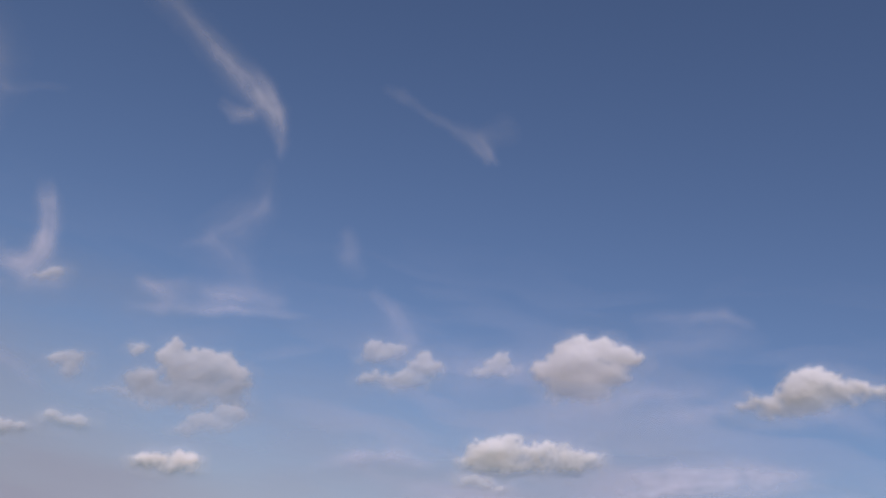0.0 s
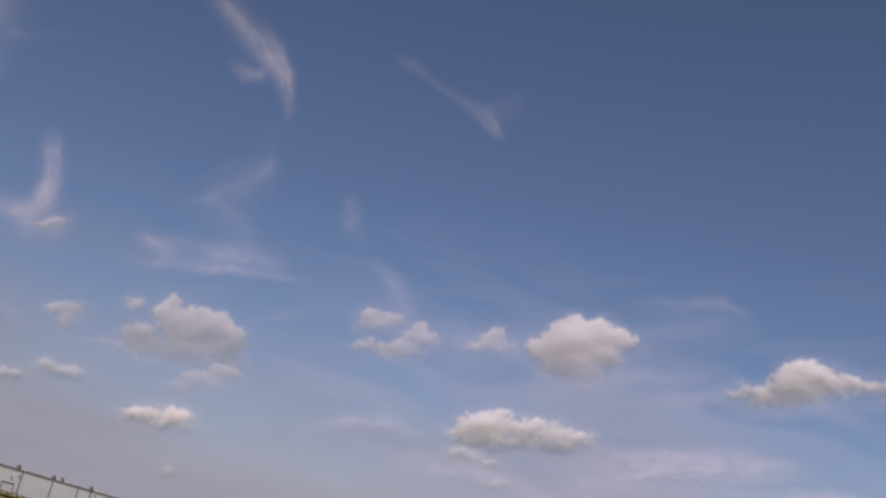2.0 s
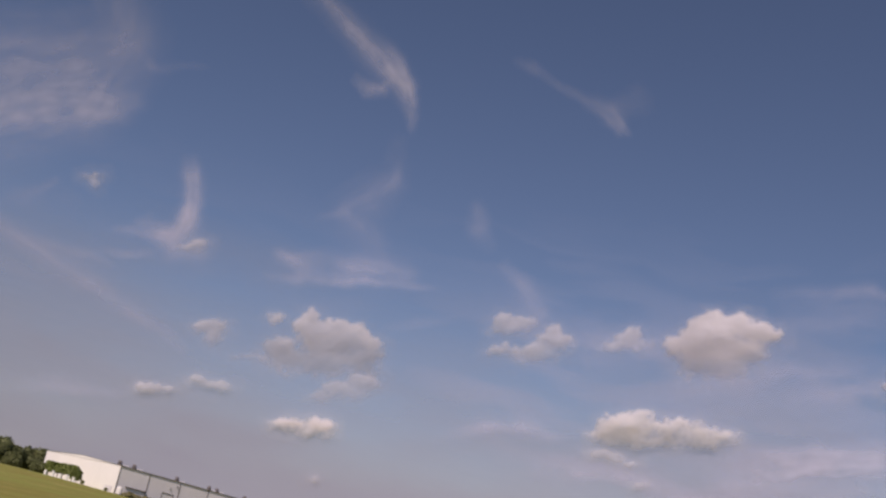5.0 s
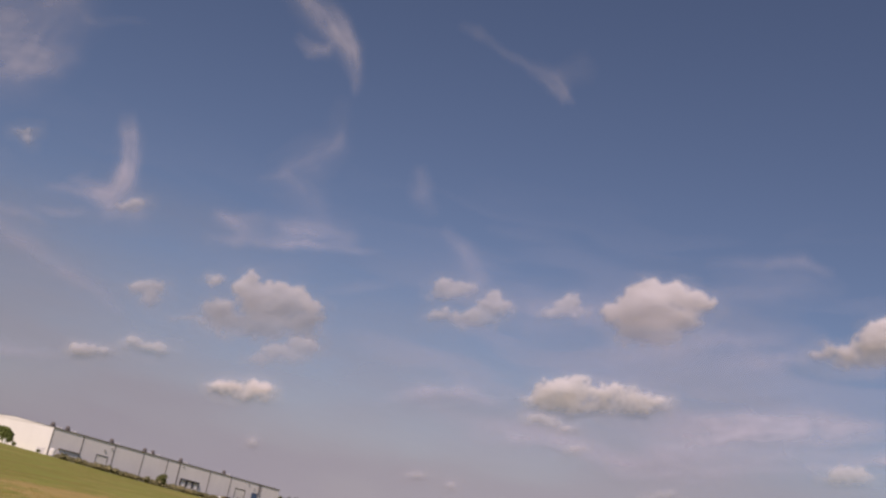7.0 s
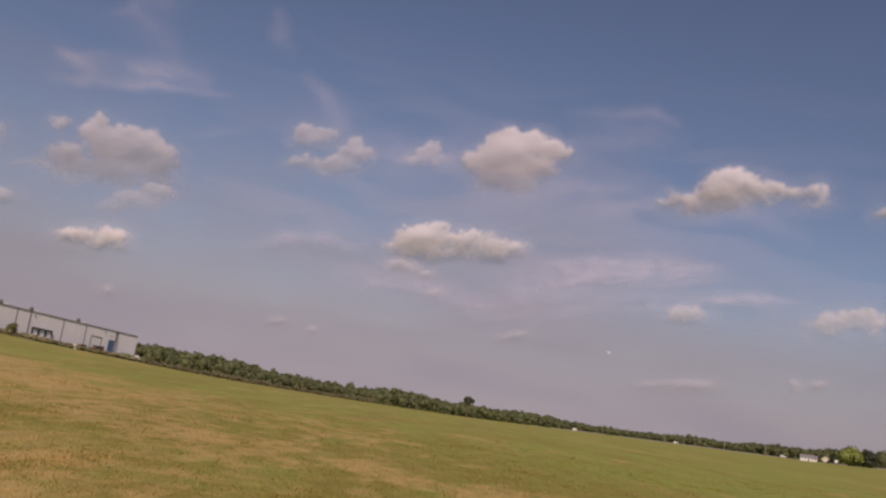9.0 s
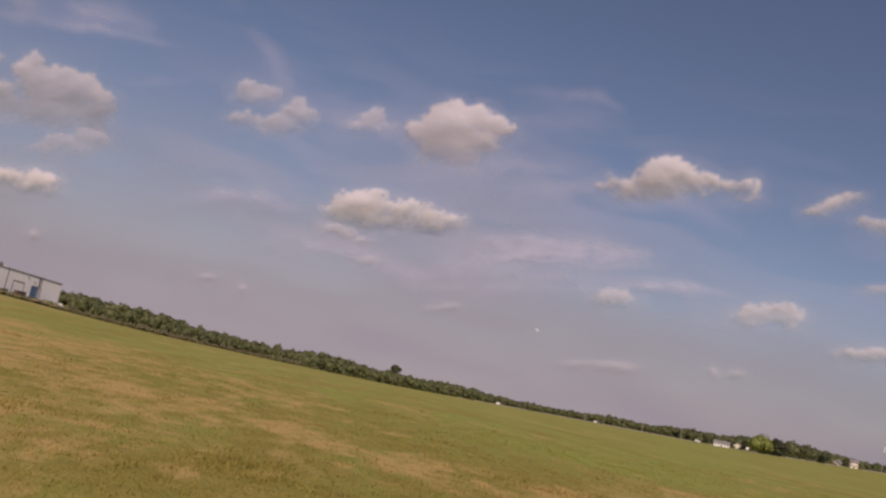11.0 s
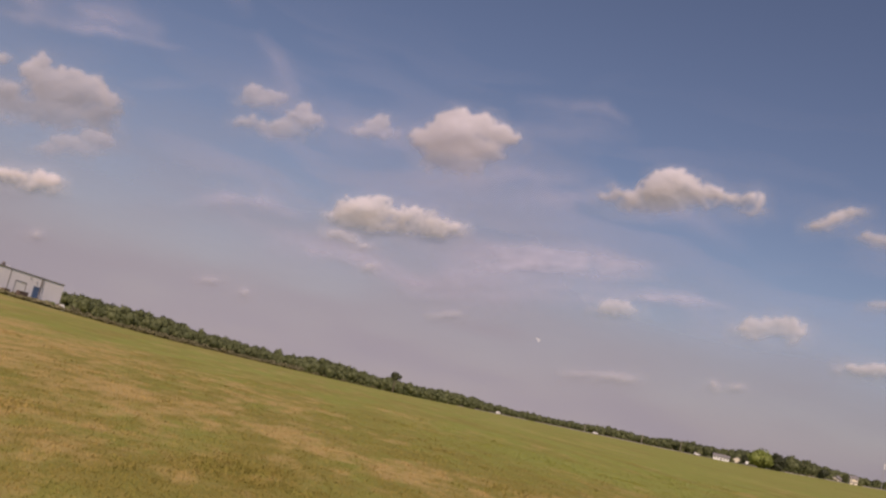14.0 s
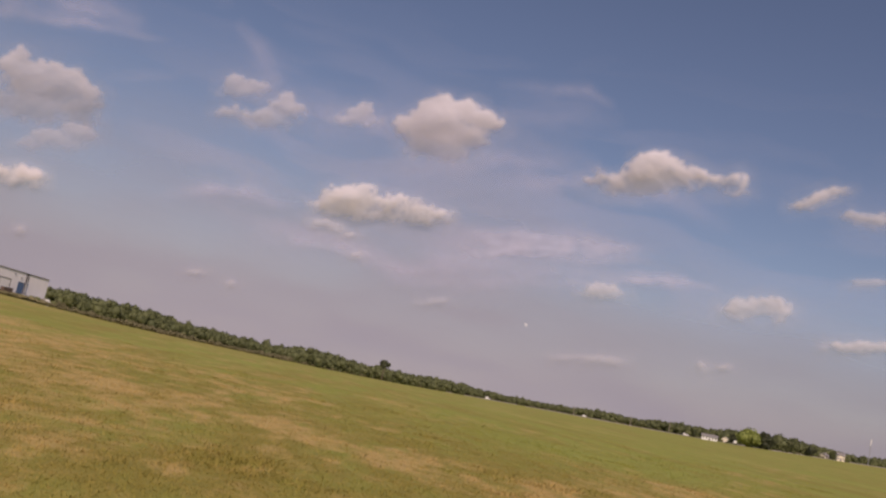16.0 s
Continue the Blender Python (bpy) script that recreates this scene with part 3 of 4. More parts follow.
def cumulus(spec, label, seed, thick=1.0, far=3900.0):
    """Heaped cloud from puffs: a soft lit crown over a flatter base that leans back into its own shade."""
    az0, el0, tilt, puffs = spec
    p = np.array(puffs)
    size = float(np.sqrt(p[:, 2] * p[:, 3]).max())
    g, step = min(1.0, 0.35 + 0.75 * size), 0.05 if len(p) > 6 else 0.04
    reach = np.array([(p[:, 0] - p[:, 2]).min(), (p[:, 0] + p[:, 2]).max(), (p[:, 1] - p[:, 3]).min(), (p[:, 1] + p[:, 3]).max()])
    xs, ys = np.arange(reach[0] - 1.1, reach[1] + 1.1, step), np.arange(reach[2] - 1.1, reach[3] + 1.0, step)
    X, Y = np.meshgrid(xs, ys)
    x, y = X + 0.24 * g * fbm(X / 0.7, Y / 0.7, seed, 5, 0.65), Y + 0.19 * g * fbm(X / 0.7 + 40, Y / 0.7, seed + 1, 5, 0.65)
    total, floor_y, crown_y = np.zeros(X.shape), np.full(X.shape, 1e9), np.full(X.shape, -1e9)
    for cx, cy, rx, ry in p:
        total = total + np.exp(6.5 * (1 - np.hypot((x - cx) / rx, (y - cy) / ry)) * min(rx, ry) * 1.1)
        off = 0.8 * ry * ((X - cx) / rx) ** 2
        floor_y, crown_y = np.minimum(floor_y, cy - ry + off), np.maximum(crown_y, cy + ry - off)
    inside = np.log(total + 1e-9) / 6.5 + 0.03
    billow, fine = fbm(X / 0.75, Y / 0.6, seed + 2, 4, 0.5), fbm(X / 0.26, Y / 0.22, seed + 6, 3)
    inside = inside + g * (0.10 * billow + 0.11 * fine)
    floor_y, tall = blurred(floor_y, 4), np.maximum(blurred(crown_y - floor_y, 4), 0.25)
    h = np.clip((Y - floor_y) / tall, 0, 1)
    edge = (0.36 - 0.16 * h) * (0.55 + 0.45 * g)
    density = smooth(-0.09 - 0.16 * (1 - h), edge, inside) * thick * (0.66 + 0.32 * smooth(0.0, 0.5, h))
    density = density * np.clip(1 + 0.16 * fbm(X / 0.9, Y / 0.5, seed + 3, 3, 0.5) * (1.4 - thick), 0.4, 1.1)
    skirt = 0.13 * thick * smooth(-0.85, 0.05, inside + 0.22 * fbm(X / 1.5, Y / 0.5, seed + 9, 4, 0.6) - 0.1 * h)
    rim = smooth(0, 0.5, np.minimum(np.minimum(X - xs[0], xs[-1] - X), np.minimum(Y - ys[0], ys[-1] - Y)))
    density = blurred(np.clip(density + skirt * (1 - density), 0, 0.985) * rim, 1)
    swell = 0.2 * np.sqrt(np.clip(inside + 0.15, 0, None) * (0.3 + size)) + 0.05 * g * billow
    lean = (0.04 + 0.28 * min(1.0, size) * thick**2) * tall * smooth(-0.3, 0.8, h)
    bulge = blurred(swell + lean, max(2, int((0.08 + 0.14 * size) / step))) + 0.006 * g * fine
    c, s = math.cos(radians(tilt)), math.sin(radians(tilt))
    U, V = az0 - (c * X - s * Y) / math.cos(radians(el0)), el0 + s * X + c * Y
    faces, (verts, dens) = sheet(density > 0.01, spread(U, V, far - np.radians(bulge) * far), density)
    bfaces, (bverts, bdens) = sheet(density > 0.9, spread(U, V, far + np.radians(0.5 * bulge) * far), density)
    faces = np.concatenate([faces, bfaces[:, ::-1] + len(verts)]) if len(bfaces) else faces
    verts, dens = np.concatenate([verts, bverts]), np.concatenate([dens, bdens])
    return tagged(centred("cumulus_cloud", verts, faces, CUMULUS, dens[:, 0]), label, "cloud", "fair-weather clouds")


def cirrus(strokes, label, seed, far=3350.0, gain=1.0):
    """Thin fibrous cloud from strokes of (azimuth, elevation, half width, density)."""
    every = np.array([k for s in strokes for k in s])
    pad = every[:, 2].max() * 2.6 + 0.4
    a = np.arange(every[:, 0].min() - pad, every[:, 0].max() + pad, 0.065)
    e = np.arange(every[:, 1].min() - pad, every[:, 1].max() + pad, 0.065)
    U, V = np.meshgrid(a, e)
    u = U + 0.16 * fbm(U / 1.6, V / 1.6, seed, 5, 0.6)
    v = V + 0.16 * fbm(U / 1.6 + 60, V / 1.6, seed + 1, 5, 0.6)
    total = np.zeros(U.shape)
    for s in strokes:
        best, broad, run_on = np.zeros(U.shape), max(k[2] for k in s), 0.0
        along, across = np.zeros(U.shape), np.zeros(U.shape)
        for (a0, e0, w0, d0), (a1, e1, w1, d1) in zip(s, s[1:]):
            da, de = a1 - a0, e1 - e0
            run = math.hypot(da, de)
            t = np.clip(((u - a0) * da + (v - e0) * de) / run**2, 0, 1)
            w = w0 + (w1 - w0) * t
            q = np.hypot(u - a0 - t * da, v - e0 - t * de) / w
            here = (d0 + (d1 - d0) * t) * np.exp(-((q * 1.25) ** 2))
            best, nearer = np.maximum(best, here), here > best
            along = np.where(nearer, run_on + t * run, along)
            across = np.where(nearer, ((v - e0) * da - (u - a0) * de) / run, across)
            run_on += run
        best = best * np.clip(1 + 0.5 * fbm(along / (2.2 + 2 * broad), across / max(0.3, 0.6 * broad), seed + 2, 4, 0.6) + 0.24 * fbm(along / 1.3, across / 0.2, seed + 7, 2, 0.5), 0.1, 2.0)
        total = total + best * (1 - total)
    total = blurred(np.clip(total * gain * (1 + 0.3 * fbm(U / 1.2, V / 1.2, seed + 4, 4)), 0, 0.9), 1)
    front = spread(U, V, far - 3 * fbm(U / 5, V / 5, seed + 5, 2))
    faces, (verts, dens) = sheet(total > 0.006, front, total)
    return tagged(centred("cirrus_cloud", verts, faces, CIRRUS, dens[:, 0]), label, "cloud", "high wispy clouds")


CUMULUS_LABELS = {
    "main": ("large white heaped cloud with a grey base", 1.0), "mid": ("long white lumpy cloud with sunlit tops", 0.9),
    "mid_low": ("thin pale scrap of cloud under a larger one", 0.42), "small": ("small white pointed puff of cloud", 0.7),
    "pair_up": ("small soft white cloud with ragged edges", 0.62), "pair_low": ("ragged pinkish white cloud of several puffs", 0.62),
    "left": ("big greyish white cloud with a ragged top", 0.82), "left_low": ("faint grey cloud below a bigger cloud", 0.55),
    "left_bit": ("tiny pale cloud shred beside a big cloud", 0.4), "bl": ("small bright cream cloud with a flat base", 0.95),
    "tiny": ("small mushroom-shaped white cloud", 0.66), "l2": ("small flat pale cloud", 0.45), "l1": ("small flat cream cloud", 0.5),
    "right": ("broad white cloud with a domed middle and torn end", 0.95), "r2": ("small slanting white cloud", 0.85),
    "r3": ("white elongated puff of cloud", 0.7), "low": ("low flat white cloud over the haze", 0.52), "low2": ("low lumpy white cloud", 0.64),
    "r4": ("low long flat white cloud", 0.62), "r5": ("low small pale cloud", 0.5), "s1": ("tiny pale cloud low in the haze", 0.32),
    "s2": ("faint streaky cloud low in the haze", 0.25), "s3": ("tiny flat cloud low in the haze", 0.26), "s4": ("tiny faint cloud pair low in the haze", 0.27),
    "s6": ("tiny faint round cloud", 0.38), "s7": ("tiny soft cloud under a long one", 0.38), "hook_base": ("small bright puff at a cirrus hook", 0.7),
    "bit": ("tiny torn white cloud", 0.65)}
for k, (key, spec) in enumerate(CUMULI.items()):
    cumulus(spec, CUMULUS_LABELS[key][0], 100 + 7 * k, CUMULUS_LABELS[key][1], 3052.0 if spec[1] < 8.5 or key == "mid" else 3900.0)
for k, (key, strokes) in enumerate(WISPS.items()):
    cirrus(strokes, "thin feathery white cirrus streak", 500 + 9 * k, 3050.0 if key in "kno" else 3230.0 + 22 * k, 1.0 if key in "kno" else 1.15)


def veil():
    """Mauve-grey sheet of haze and high cloud that lies above the horizon."""
    U, V = np.meshgrid(np.arange(-62, 62, 0.4), np.arange(-1.5, 22, 0.25))
    streak = fbm(U / 11, V / 2.6, 71, 5)
    lift = 15.0 + 2.4 * np.exp(-(((U + 8) / 9) ** 2)) + 1.6 * fbm(U / 16, V / 30, 72, 3) + 0.06 * np.clip(U, -60, 20) - 4.3 * smooth(-16, -31, U)
    d = smooth(1.12, 0.06, V / lift + 0.11 * streak)
    d = np.clip(0.97 * d * (0.96 + 0.08 * fbm(U / 7, V / 1.8, 73, 4)), 0, 1)
    faces, (verts, dens) = sheet(d > 0.006, spread(U, V, 3060 + 0 * U), d)
    tagged(centred("haze_veil", verts, faces, HAZE, dens[:, 0]), "mauve-grey veil of haze and thin cloud above the horizon", "haze")


def thin_sheet():
    """Faint streaks of ice cloud over the lower half of the sky."""
    U, V = np.meshgrid(np.arange(-50, 50, 0.25), np.arange(4, 30, 0.16))
    tilt = V - 0.03 * U + 0.8 * fbm(U / 10, V / 6, 83, 3)
    d = fbm(U / 9, tilt / 1.7, 81, 4, 0.5) + 0.7 * fbm(U / 20, tilt / 6, 82, 3)
    d = 0.26 * smooth(0.0, 1.1, d + 0.3) * smooth(24, 10, V + 2 * d) * smooth(4, 8, V) * (1 - 0.65 * smooth(3, 12, U)) * (1 - 0.5 * smooth(-13, -26, U))
    faces, (verts, dens) = sheet(d > 0.004, spread(U, V, 3640 + 20 * fbm(U / 9, V / 9, 84, 2)), d)
    tagged(centred("cirrus_sheet", verts, faces, CIRRUS, dens[:, 0]), "faint streaky sheet of thin white cirrus", "cloud")


veil()
thin_sheet()
# ---- woods and trees ----
def at_sky(az, r):
    a = radians(az)
    x, y = -r * math.sin(a), r * math.cos(a)
    return x, y, float(lie(np.array(x), np.array(y)))


def leaf_quads(centres, size, r, outward=None):
    """Small squares at the given places, at random or mostly facing outward."""
    n = len(centres)
    d1, d2 = r.normal(size=(n, 3)), r.normal(size=(n, 3))
    if outward is not None:
        face = outward + 1.7 * r.normal(size=(n, 3))
        face /= np.linalg.norm(face, axis=1)[:, None]
        d1 -= (d1 * face).sum(1)[:, None] * face
        d2 = np.cross(face, d1)
    d1 /= np.linalg.norm(d1, axis=1)[:, None]
    d2 -= (d1 * d2).sum(1)[:, None] * d1
    d2 /= np.linalg.norm(d2, axis=1)[:, None]
    s = size * r.uniform(0.6, 1.3, (n, 1))
    quad = np.stack([centres - d1 * s - d2 * s * 0.7, centres + d1 * s - d2 * s * 0.5, centres + d1 * s * 0.7 + d2 * s, centres - d1 * s * 0.8 + d2 * s * 0.7], 1)
    return quad.reshape(-1, 3), np.arange(4 * n).reshape(-1, 4)


def rounded_cube():
    """A coarse ball of 24 four-sided faces."""
    verts, faces = {}, []
    for axis in range(3):
        for side in (-1, 1):
            for a in (-1, 0):
                for b in (-1, 0):
                    ring = []
                    for i, j in ((a, b), (a + 1, b), (a + 1, b + 1), (a, b + 1)):
                        q = [0.0, 0.0, 0.0]
                        q[axis], q[(axis + 1) % 3], q[(axis + 2) % 3] = side, i, j
                        ring.append(verts.setdefault(tuple(q), len(verts)))
                    faces.append(ring if side > 0 else ring[::-1])
    v = np.array(list(verts), float)
    return v / np.linalg.norm(v, axis=1)[:, None], np.array(faces)


ROUND = rounded_cube()


def crown_points(r, count, height, width, low, lobes):
    """Points on the outsides of round lobes that heap up into a crown."""
    out, ways, cores, z0, z1 = [], [], [], height * low, height
    for k in range(lobes):
        d = r.normal(size=3)
        d /= np.linalg.norm(d)
        d *= r.uniform(0.55, 1.0)
        lobe = width * r.uniform(0.17, 0.27)
        tall = min(lobe, (z1 - z0) * 0.32)
        zc = (z0 + z1) / 2 + d[2] * ((z1 - z0) / 2 - tall)
        reach = (width / 2 - lobe)
        c = np.array([d[0] * reach, d[1] * reach, zc])
        q = r.normal(size=(count // lobes, 3))
        q /= np.linalg.norm(q, axis=1)[:, None]
        out.append(c + q * r.uniform(0.55, 1.05, (len(q), 1)) * np.array([[lobe, lobe, tall]]))
        ways.append(q)
        cores.append(c + ROUND[0] * np.array([[lobe, lobe, tall]]) * 0.8)
    return np.concatenate(out), np.concatenate(ways), cores


def crown_leaves(r, size, *args):
    """Leaves on the outside of a crown, and the dense twigs and leaves at the heart of each lobe."""
    points, ways, cores = crown_points(r, *args)
    v, f = leaf_quads(points, size, r, ways)
    n = len(ROUND[0])
    return np.concatenate([v] + cores), np.concatenate([f] + [ROUND[1] + len(v) + n * k for k in range(len(cores))])


def wood_arrays(r, height, width, count, size, low=0.2, lobes=5):
    """Trunk and limbs as one set of faces, leaves as another."""
    bm = bmesh.new()
    tube(bm, (0, 0, -0.3), (0, 0, height * 0.75), width * 0.035 + 0.05, width * 0.012, 7)
    for k in range(5):
        ang, z = r.uniform(0, 6.283), height * r.uniform(0.3, 0.65)
        tube(bm, (0, 0, z), (math.cos(ang) * width * 0.33, math.sin(ang) * width * 0.33, z + height * 0.16), width * 0.014, width * 0.004, 5)
    return bm, crown_leaves(r, size, count, height, width, low, lobes)


def tree(x, y, z, height, width, leaf, label, seed, count=900, size=0.45, low=0.2, lobes=6, name="tree", category="tree"):
    r = np.random.RandomState(seed)
    ob = thing(name, x, y, z)
    bm, (v, f) = wood_arrays(r, height, width, count, size, low, lobes)
    part("trunk", bm, BARK, ob)
    crown = new("crown", mesh_of("crown", v, f, leaf))
    crown.parent = ob
    return tagged(ob, label, category)


# azimuth, distance, height of the trees of the far wood
WOODS = [(13.0, 560, 12.4), (10, 570, 12.9), (7, 590, 13.2), (4, 620, 12.2), (0, 690, 11.6), (-3, 700, 13.4), (-7, 760, 12.0), (-10, 900, 12.2), (-14, 960, 9.8),
         (-17, 960, 9.0), (-20, 930, 10.2), (-24, 920, 12.4), (-27, 800, 12.8), (-30, 780, 13.4), (-31.5, 790, 11.5), (-33, 800, 8.5), (-40, 820, 9.0)]


def woods():
    """The far wood along the field's edge, rank behind rank."""
    r = np.random.RandomState(31)
    az0, rr, hh = (np.array(c, float)[::-1] for c in zip(*WOODS))
    kinds = [crown_leaves(r, 0.036, 1100, 1.0, 1.0, 0.0, 18) for _ in range(9)]
    vs, fs, base = [], [], 0
    for rank in range(3):
        az = -40.0
        while az < 13.6:
            dist, tall = float(np.interp(az, az0, rr)), float(np.interp(az, az0, hh))
            dist += rank * 22 + r.uniform(-8, 8)
            x, y, z = at_sky(az, dist)
            h = tall * (1 + 0.16 * float(fbm(np.array(az / 1.6), np.array(rank * 3.0), 91, 3))) * r.uniform(0.9, 1.06) * (1 - 0.07 * (rank == 0) * r.rand() * 4)
            v, f = kinds[r.randint(9)]
            spin = r.uniform(0, 6.283)
            c, s = math.cos(spin), math.sin(spin)
            w = h * r.uniform(0.85, 1.35)
            vs.append(np.stack([(v[:, 0] * c - v[:, 1] * s) * w + x, (v[:, 0] * s + v[:, 1] * c) * w + y, v[:, 2] * h * 1.16 + z - 0.16 * h], -1))
            fs.append(f + base)
            base += len(v)
            az += math.degrees(h * r.uniform(0.34, 0.62) / dist)
    tagged(new("far_woods", mesh_of("far_woods", np.concatenate(vs), np.concatenate(fs), LEAF_WOODS)), "dense dark green wood along the far edge of the field", "woods", kind="stuff")


woods()
x, y, z = at_sky(-6.5, 720)
tree(x, y, z, 16.0, 10.5, LEAF_DARK, "tall dark pine standing above the wood", 3, 420, 0.45, 0.55, 6)
x, y, z = at_sky(-27.9, 715)
tree(x, y, z - 1.0, 15.6, 22.0, LEAF_LIGHT, "broad bright yellow-green tree at the field edge", 4, 2400, 0.6, 0.0, 14)
x, y, z = at_sky(-28.85, 722)
tree(x, y, z - 1.0, 14.6, 12.5, LEAF_DARK, "rounded dark green tree beside a bright one", 5, 1800, 0.55, 0.0, 14)
for az, r, h, w, s in ((32.3, 395, 11.8, 12.5, 6), (31.0, 402, 9.6, 10.5, 12), (30.2, 404, 11.2, 11.5, 7), (33.9, 405, 10.0, 12.0, 8), (35.5, 400, 11.0, 12.0, 9), (31.5, 398, 9.5, 10.5, 17), (34.6, 403, 10.5, 11.5, 18), (37.5, 405, 11.0, 13.0, 10), (31.6, 388, 6.0, 8.5, 13), (30.2, 385, 5.5, 8.0, 14), (33.2, 388, 6.0, 9.5, 15), (35.0, 388, 5.5, 9.5, 16)):
    x, y, z = at_sky(az, r)
    tree(x, y, z - 0.8, h + 0.8, w, LEAF_WOODS, "leafy green tree beside the white warehouse", s, 5200, 0.3, 0.0, 20)

# ---- warehouse ----
NEAR, FAR = at_sky(26.0, 356), at_sky(13.12, 456)
LENGTH = math.hypot(FAR[0] - NEAR[0], FAR[1] - NEAR[1])
TURN = math.degrees(math.atan2(FAR[1] - NEAR[1], FAR[0] - NEAR[0]))
BASE_NEAR, BASE_FAR = 1.7 + 356 * math.tan(radians(0.64)), 1.7 + 456 * math.tan(radians(0.02))
FALL, TALL, DEEP = (BASE_FAR - BASE_NEAR) / LENGTH, 9.4, 41.0
warehouse = thing("warehouse", NEAR[0], NEAR[1], BASE_NEAR, TURN)
tagged(warehouse, "long low warehouse with pale metal siding and dark eaves", "warehouse")
W_TURN = Matrix.Rotation(radians(TURN), 3, "Z")


def front_x(az, out=0.0):
    """Own x of the place on the front, or out metres before it, that lies at this azimuth."""
    h, d, nrm = heading(az, 0), W_TURN @ Vector((1, 0, 0)), W_TURN @ Vector((0, 1, 0))
    start = Vector((NEAR[0], NEAR[1], 0)) - nrm * out
    k = (start.x * h.y - start.y * h.x) / (d.y * h.x - d.x * h.y)
    return k


def before_front(az, out):
    """World place out metres before the front at this azimuth, on the ground."""
    q = W_TURN @ Vector((front_x(az, out), -out, 0))
    x, y = NEAR[0] + q.x, NEAR[1] + q.y
    return x, y, float(lie(np.array(x), np.array(y)))


def sloped(bm):
    """The site falls away along the building: all of it follows."""
    for v in bm.verts:
        v.co.z += FALL * v.co.x + 0.03 * v.co.y
    return bm


def w_part(name, bm, material, label="", parent=None):
    return part(name, sloped(bm), material, parent or warehouse, label)


# own x runs along the front, y to the back
SEAMS = [front_x(a) for a in (24.35, 22.6, 21.0, 19.62, 17.17, 15.95, 14.3)]
edges = [0.3] + SEAMS + [LENGTH]
DOORS = {"pale": (front_x(23.45), front_x(22.85), 4.2), "grey": (front_x(15.58), front_x(15.02), 5.2), "blue": (front_x(14.62), front_x(14.12), 5.0)}
for x0, x1 in zip(edges, edges[1:]):
    bm = bmesh.new()
    holes = sorted(d for d in DOORS.values() if x0 < (d[0] + d[1]) / 2 < x1)
    at = x0
    for a, b, h in holes:
        box(bm, at, a, 0, 0.3, -5.0, TALL)
        box(bm, a, b, 0, 0.3, h, TALL)
        at = b
    box(bm, at, x1, 0, 0.3, -5.0, TALL)
    w_part("wall_panel", bm, SIDING, "pale grey metal wall bay")
w_part("end_wall", boxed(0, 0.3, 0, DEEP, -5.0, TALL), SIDING_WHITE, "bright white end wall")
w_part("far_end_wall", boxed(LENGTH - 0.3, LENGTH, 0.3, DEEP, -5.0, TALL), SIDING)
w_part("back_wall", boxed(0.3, LENGTH - 0.3, DEEP - 0.3, DEEP, -5.0, TALL), SIDING)
w_part("floor", boxed(0.3, LENGTH - 0.3, 0.3, DEEP - 0.3, -0.2, 0.0), DARK)
bm = bmesh.new()
rv = [bm.verts.new(c) for c in ((-0.2, -0.2, TALL + 0.02), (-0.2, DEEP * 0.5, TALL + 0.95), (-0.2, DEEP + 0.2, TALL + 0.02), (LENGTH + 0.2, -0.2, TALL + 0.02), (LENGTH + 0.2, DEEP * 0.5, TALL + 0.95), (LENGTH + 0.2, DEEP + 0.2, TALL + 0.02))]
for f in ((0, 3, 4, 1), (1, 4, 5, 2), (3, 5, 4), (0, 2, 5, 3)):
    bm.faces.new([rv[i] for i in f])
w_part("roof", bm, ROOF)
bm = bmesh.new()
for x0, x1 in ((-0.02, 0.28),):
    gv = [bm.verts.new(c) for c in ((x0, 0.0, TALL), (x0, DEEP * 0.5, TALL + 0.9), (x0, DEEP, TALL), (x1, 0.0, TALL), (x1, DEEP * 0.5, TALL + 0.9), (x1, DEEP, TALL))]
    for f in ((2, 1, 0), (3, 4, 5), (0, 1, 4, 3), (1, 2, 5, 4), (2, 0, 3, 5)):
        bm.faces.new([gv[i] for i in f])
w_part("gable", bm, SIDING_WHITE, "white gable")
w_part("eaves_trim", boxed(-0.1, LENGTH + 0.25, -0.34, -0.04, TALL - 0.1, TALL + 0.12), TRIM, "dark eaves trim")
for x in SEAMS + [0.0]:
    pipe = w_part("downpipe", boxed(x - 0.09, x + 0.09, -0.2, -0.02, -0.5, TALL - 0.14), TRIM, "dark downpipe")
w_part("downpipe", boxed(front_x(18.93) - 0.14, front_x(18.93) + 0.14, -0.25, -0.02, -0.5, TALL - 0.14), TRIM, "dark downpipe")
for key, mat, lab in (("pale", SIDING_WHITE, "pale roller door"), ("grey", SIDING_WHITE, "pale roller door"), ("blue", BLUE, "blue roller door")):
    a, b, h = DOORS[key]
    bm = bmesh.new()
    n = 10
    for k in range(n):
        box(bm, a + 0.02, b - 0.02, 0.1 if k % 2 else 0.13, 0.2, h * k / n, h * (k + 1) / n - 0.02)
    door = w_part("door", bm, mat, lab)
    bm = bmesh.new()
    t = 0.22 if key != "blue" else 0.14
    box(bm, a - t, a, -0.07, 0.1, 0, h)
    box(bm, b, b + t, -0.07, 0.1, 0, h)
    box(bm, a - t, b + t, -0.07, 0.1, h, h + t)
    w_part("door_frame", bm, TRIM if key != "blue" else BLUE, "", door)
